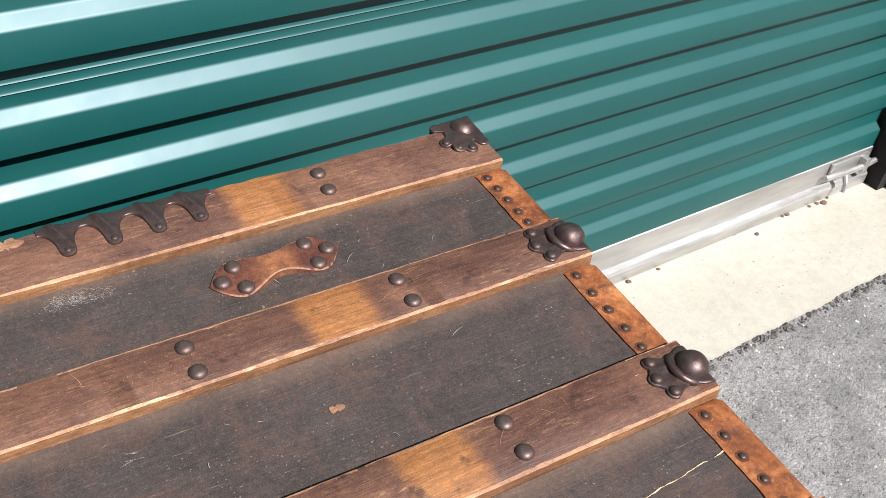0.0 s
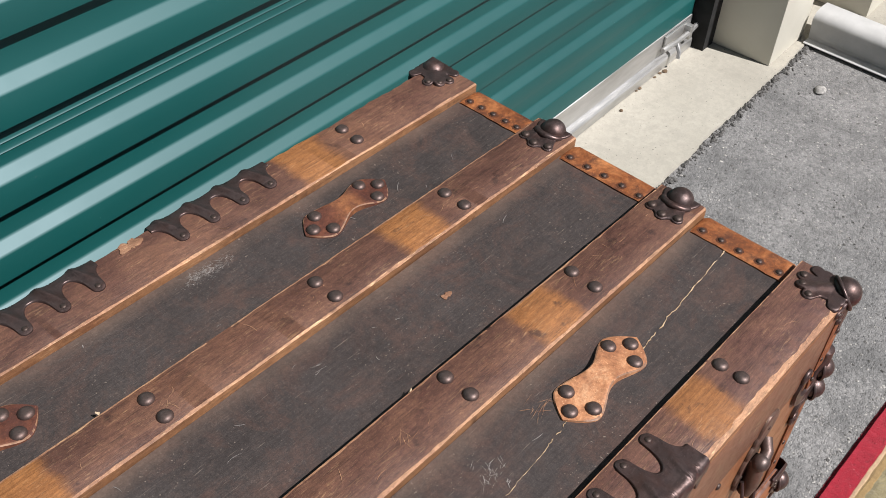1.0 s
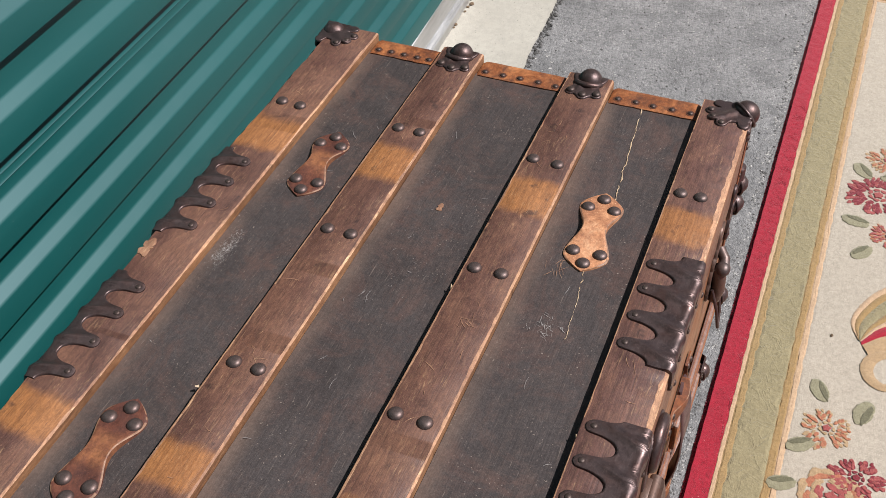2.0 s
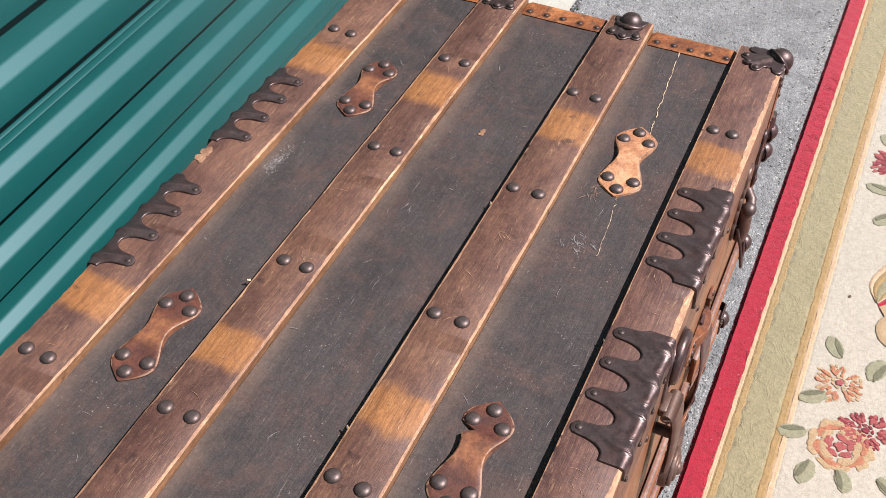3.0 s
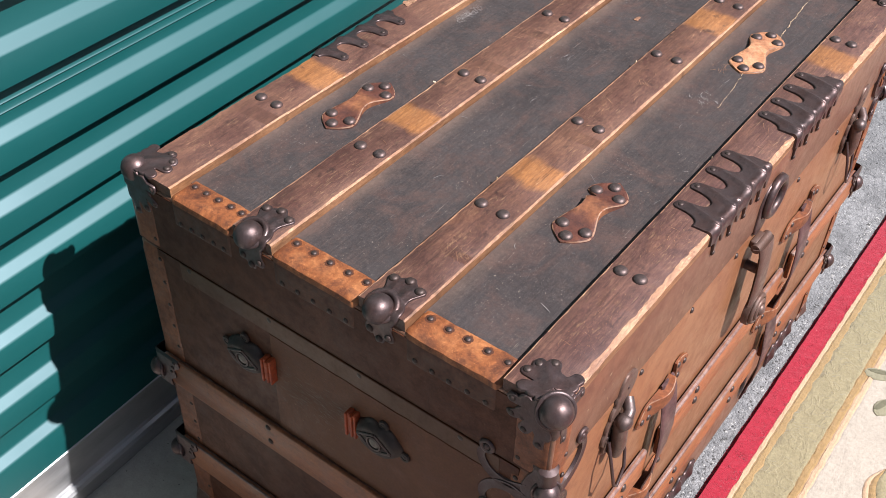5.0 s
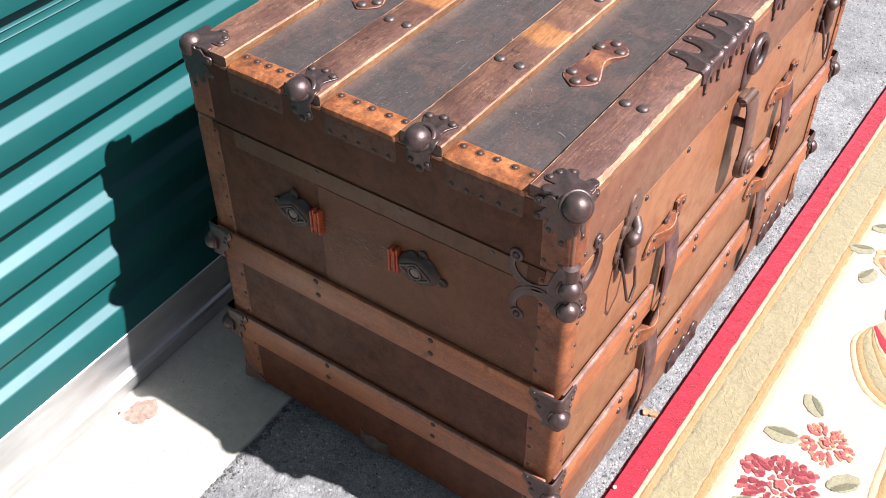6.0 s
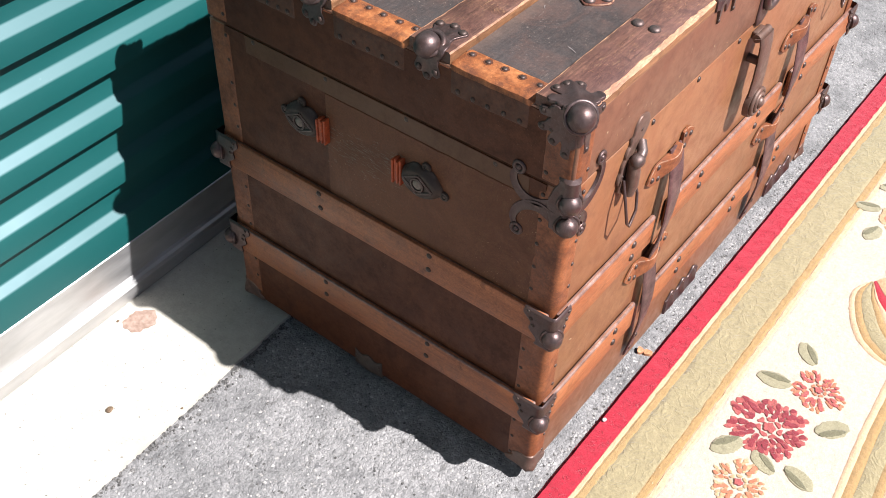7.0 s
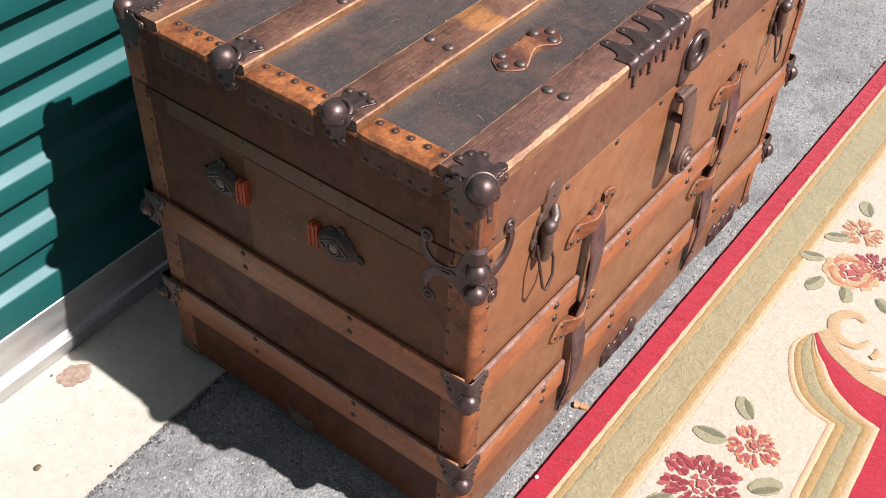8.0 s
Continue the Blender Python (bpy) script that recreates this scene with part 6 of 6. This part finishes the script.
pebble("stone", 1.702, 0.212, 0.0, 0.0135, m_stone, "pale grey loose stone on the asphalt", "stone", "", 0.5)
bm = bmesh.new()
star(bm, flat((-0.625, 0.376, 0.0064), (1, 0, 0), (0, 1, 0), (0, 0, 1)), 0, 0, lambda t: 0.024 + 0.003 * math.cos(2 * t + 0.6) + 0.0015 * math.cos(5 * t) + 0.0012 * math.cos(11 * t), 0.0006, 60, 4)
solo("residue", bm, m_tar, (-0.625, 0.376, 0.006), "brown dried residue on the concrete apron", "stain")
for x, y, r in ((1.505, 0.505, 0.006), (1.490, 0.509, 0.004), (1.468, 0.508, 0.0035), (1.405, 0.508, 0.005), (1.392, 0.507, 0.003), (1.261, 0.506, 0.004), (-0.768, 0.275, 0.005), (-0.648, 0.402, 0.0022), (-0.70, 0.196, 0.0018)):
    pebble("crumb", x, y, 0.006, r, m_litter, "dark flake of dry litter on the concrete apron", "litter", "litter by the door", 0.35)
pebble("crumb", 0.712, -0.457, 0.008, 0.0026, m_litter, "dark flake of dry litter on the rug", "litter", "", 0.35)
rng = random.Random(5)
for k in range(6):
    lx = rng.choice((rng.uniform(0.9, 1.55), rng.uniform(-0.9, -0.3)))
    p = FRONT @ Vector((lx, -rng.uniform(0.004, 0.02), 0.006))
    pebble("crumb", p.x, p.y, p.z, rng.uniform(0.0015, 0.0045), m_litter, "brown crumb of dry litter by the door", "litter", "litter by the door", 0.5)
grit_v, grit_f, grit_m = [], [], []


def chip(x, y, r, flat_z, mat):
    """An uneven eight-faced stone chip, half sunk in the ground."""
    o = len(grit_v)
    for dx, dy, dz in ((1, 0, 0), (0, 1, 0), (-1, 0, 0), (0, -1, 0), (0, 0, 1), (0.7, 0.7, 0.45), (-0.7, 0.7, 0.45), (-0.7, -0.7, 0.45), (0.7, -0.7, 0.45)):
        q = rng.uniform(0.7, 1.35) * r
        grit_v.append((x + dx * q, y + dy * q, max(-0.0005, dz * q * flat_z)))
    for k in range(4):
        a, b, c = o + k, o + 5 + k, o + (k + 1) % 4
        grit_f.extend(((a, b, o + 4), (b, c, o + 4), (a, c, b)))
        grit_m.extend((mat,) * 3)


for k in range(1300):
    x = rng.uniform(-1.1, 2.0)
    y = 0.2285 + 0.0533 * x - abs(rng.gauss(0, 0.008)) - 0.001
    chip(x, y, rng.uniform(0.0012, 0.0036) * (2.0 if x > 0.5 and k % 3 == 0 else 1), 0.9, 0)
for k in range(4200):
    if k % 5 > 2:
        x, y = rng.uniform(0.45, 1.9), rng.uniform(-0.28, 0.33)
    elif k % 5 > 0:
        x, y = rng.uniform(-1.15, -0.49), rng.uniform(-0.27, 0.2)
    else:
        x, y = rng.uniform(-0.5, 1.9), rng.uniform(-0.283, -0.268)
    if y < 0.2215 + 0.0533 * x:
        chip(x, y, rng.uniform(0.0008, 0.0024) * (1.3 if x > 1.0 else 1), 0.6, 0 if rng.random() < 0.3 else 1)
me = bpy.data.meshes.new("grit")
me.from_pydata(grit_v, [], grit_f)
me.materials.append(m_grit)
me.materials.append(m_stone)
me.polygons.foreach_set("material_index", grit_m)
tagged(new("grit", me), "loose stone grit along the asphalt's crumbling edge", "grit", kind="stuff")
bm = bmesh.new()
star(bm, flat((-0.172, -0.276, 0.001), (0.3, -0.95, 0), (0.95, 0.3, 0.1), (0, 0, 1)), 0, 0, lambda t: 0.0075 + 0.0045 * math.cos(2 * t) + 0.0014 * math.cos(5 * t), 0.001, 30, 3, lambda s, v: 0.003 + 12 * s * s)
solo("leather_scrap", bm, m_tan, (-0.165, -0.277, 0), "curled tan leather scrap on the asphalt", "scrap")
pebble("fleck", -0.331, -0.2985, 0.011, 0.003, m_white, "small white fleck on the red border", "crumb", "", 0.5)
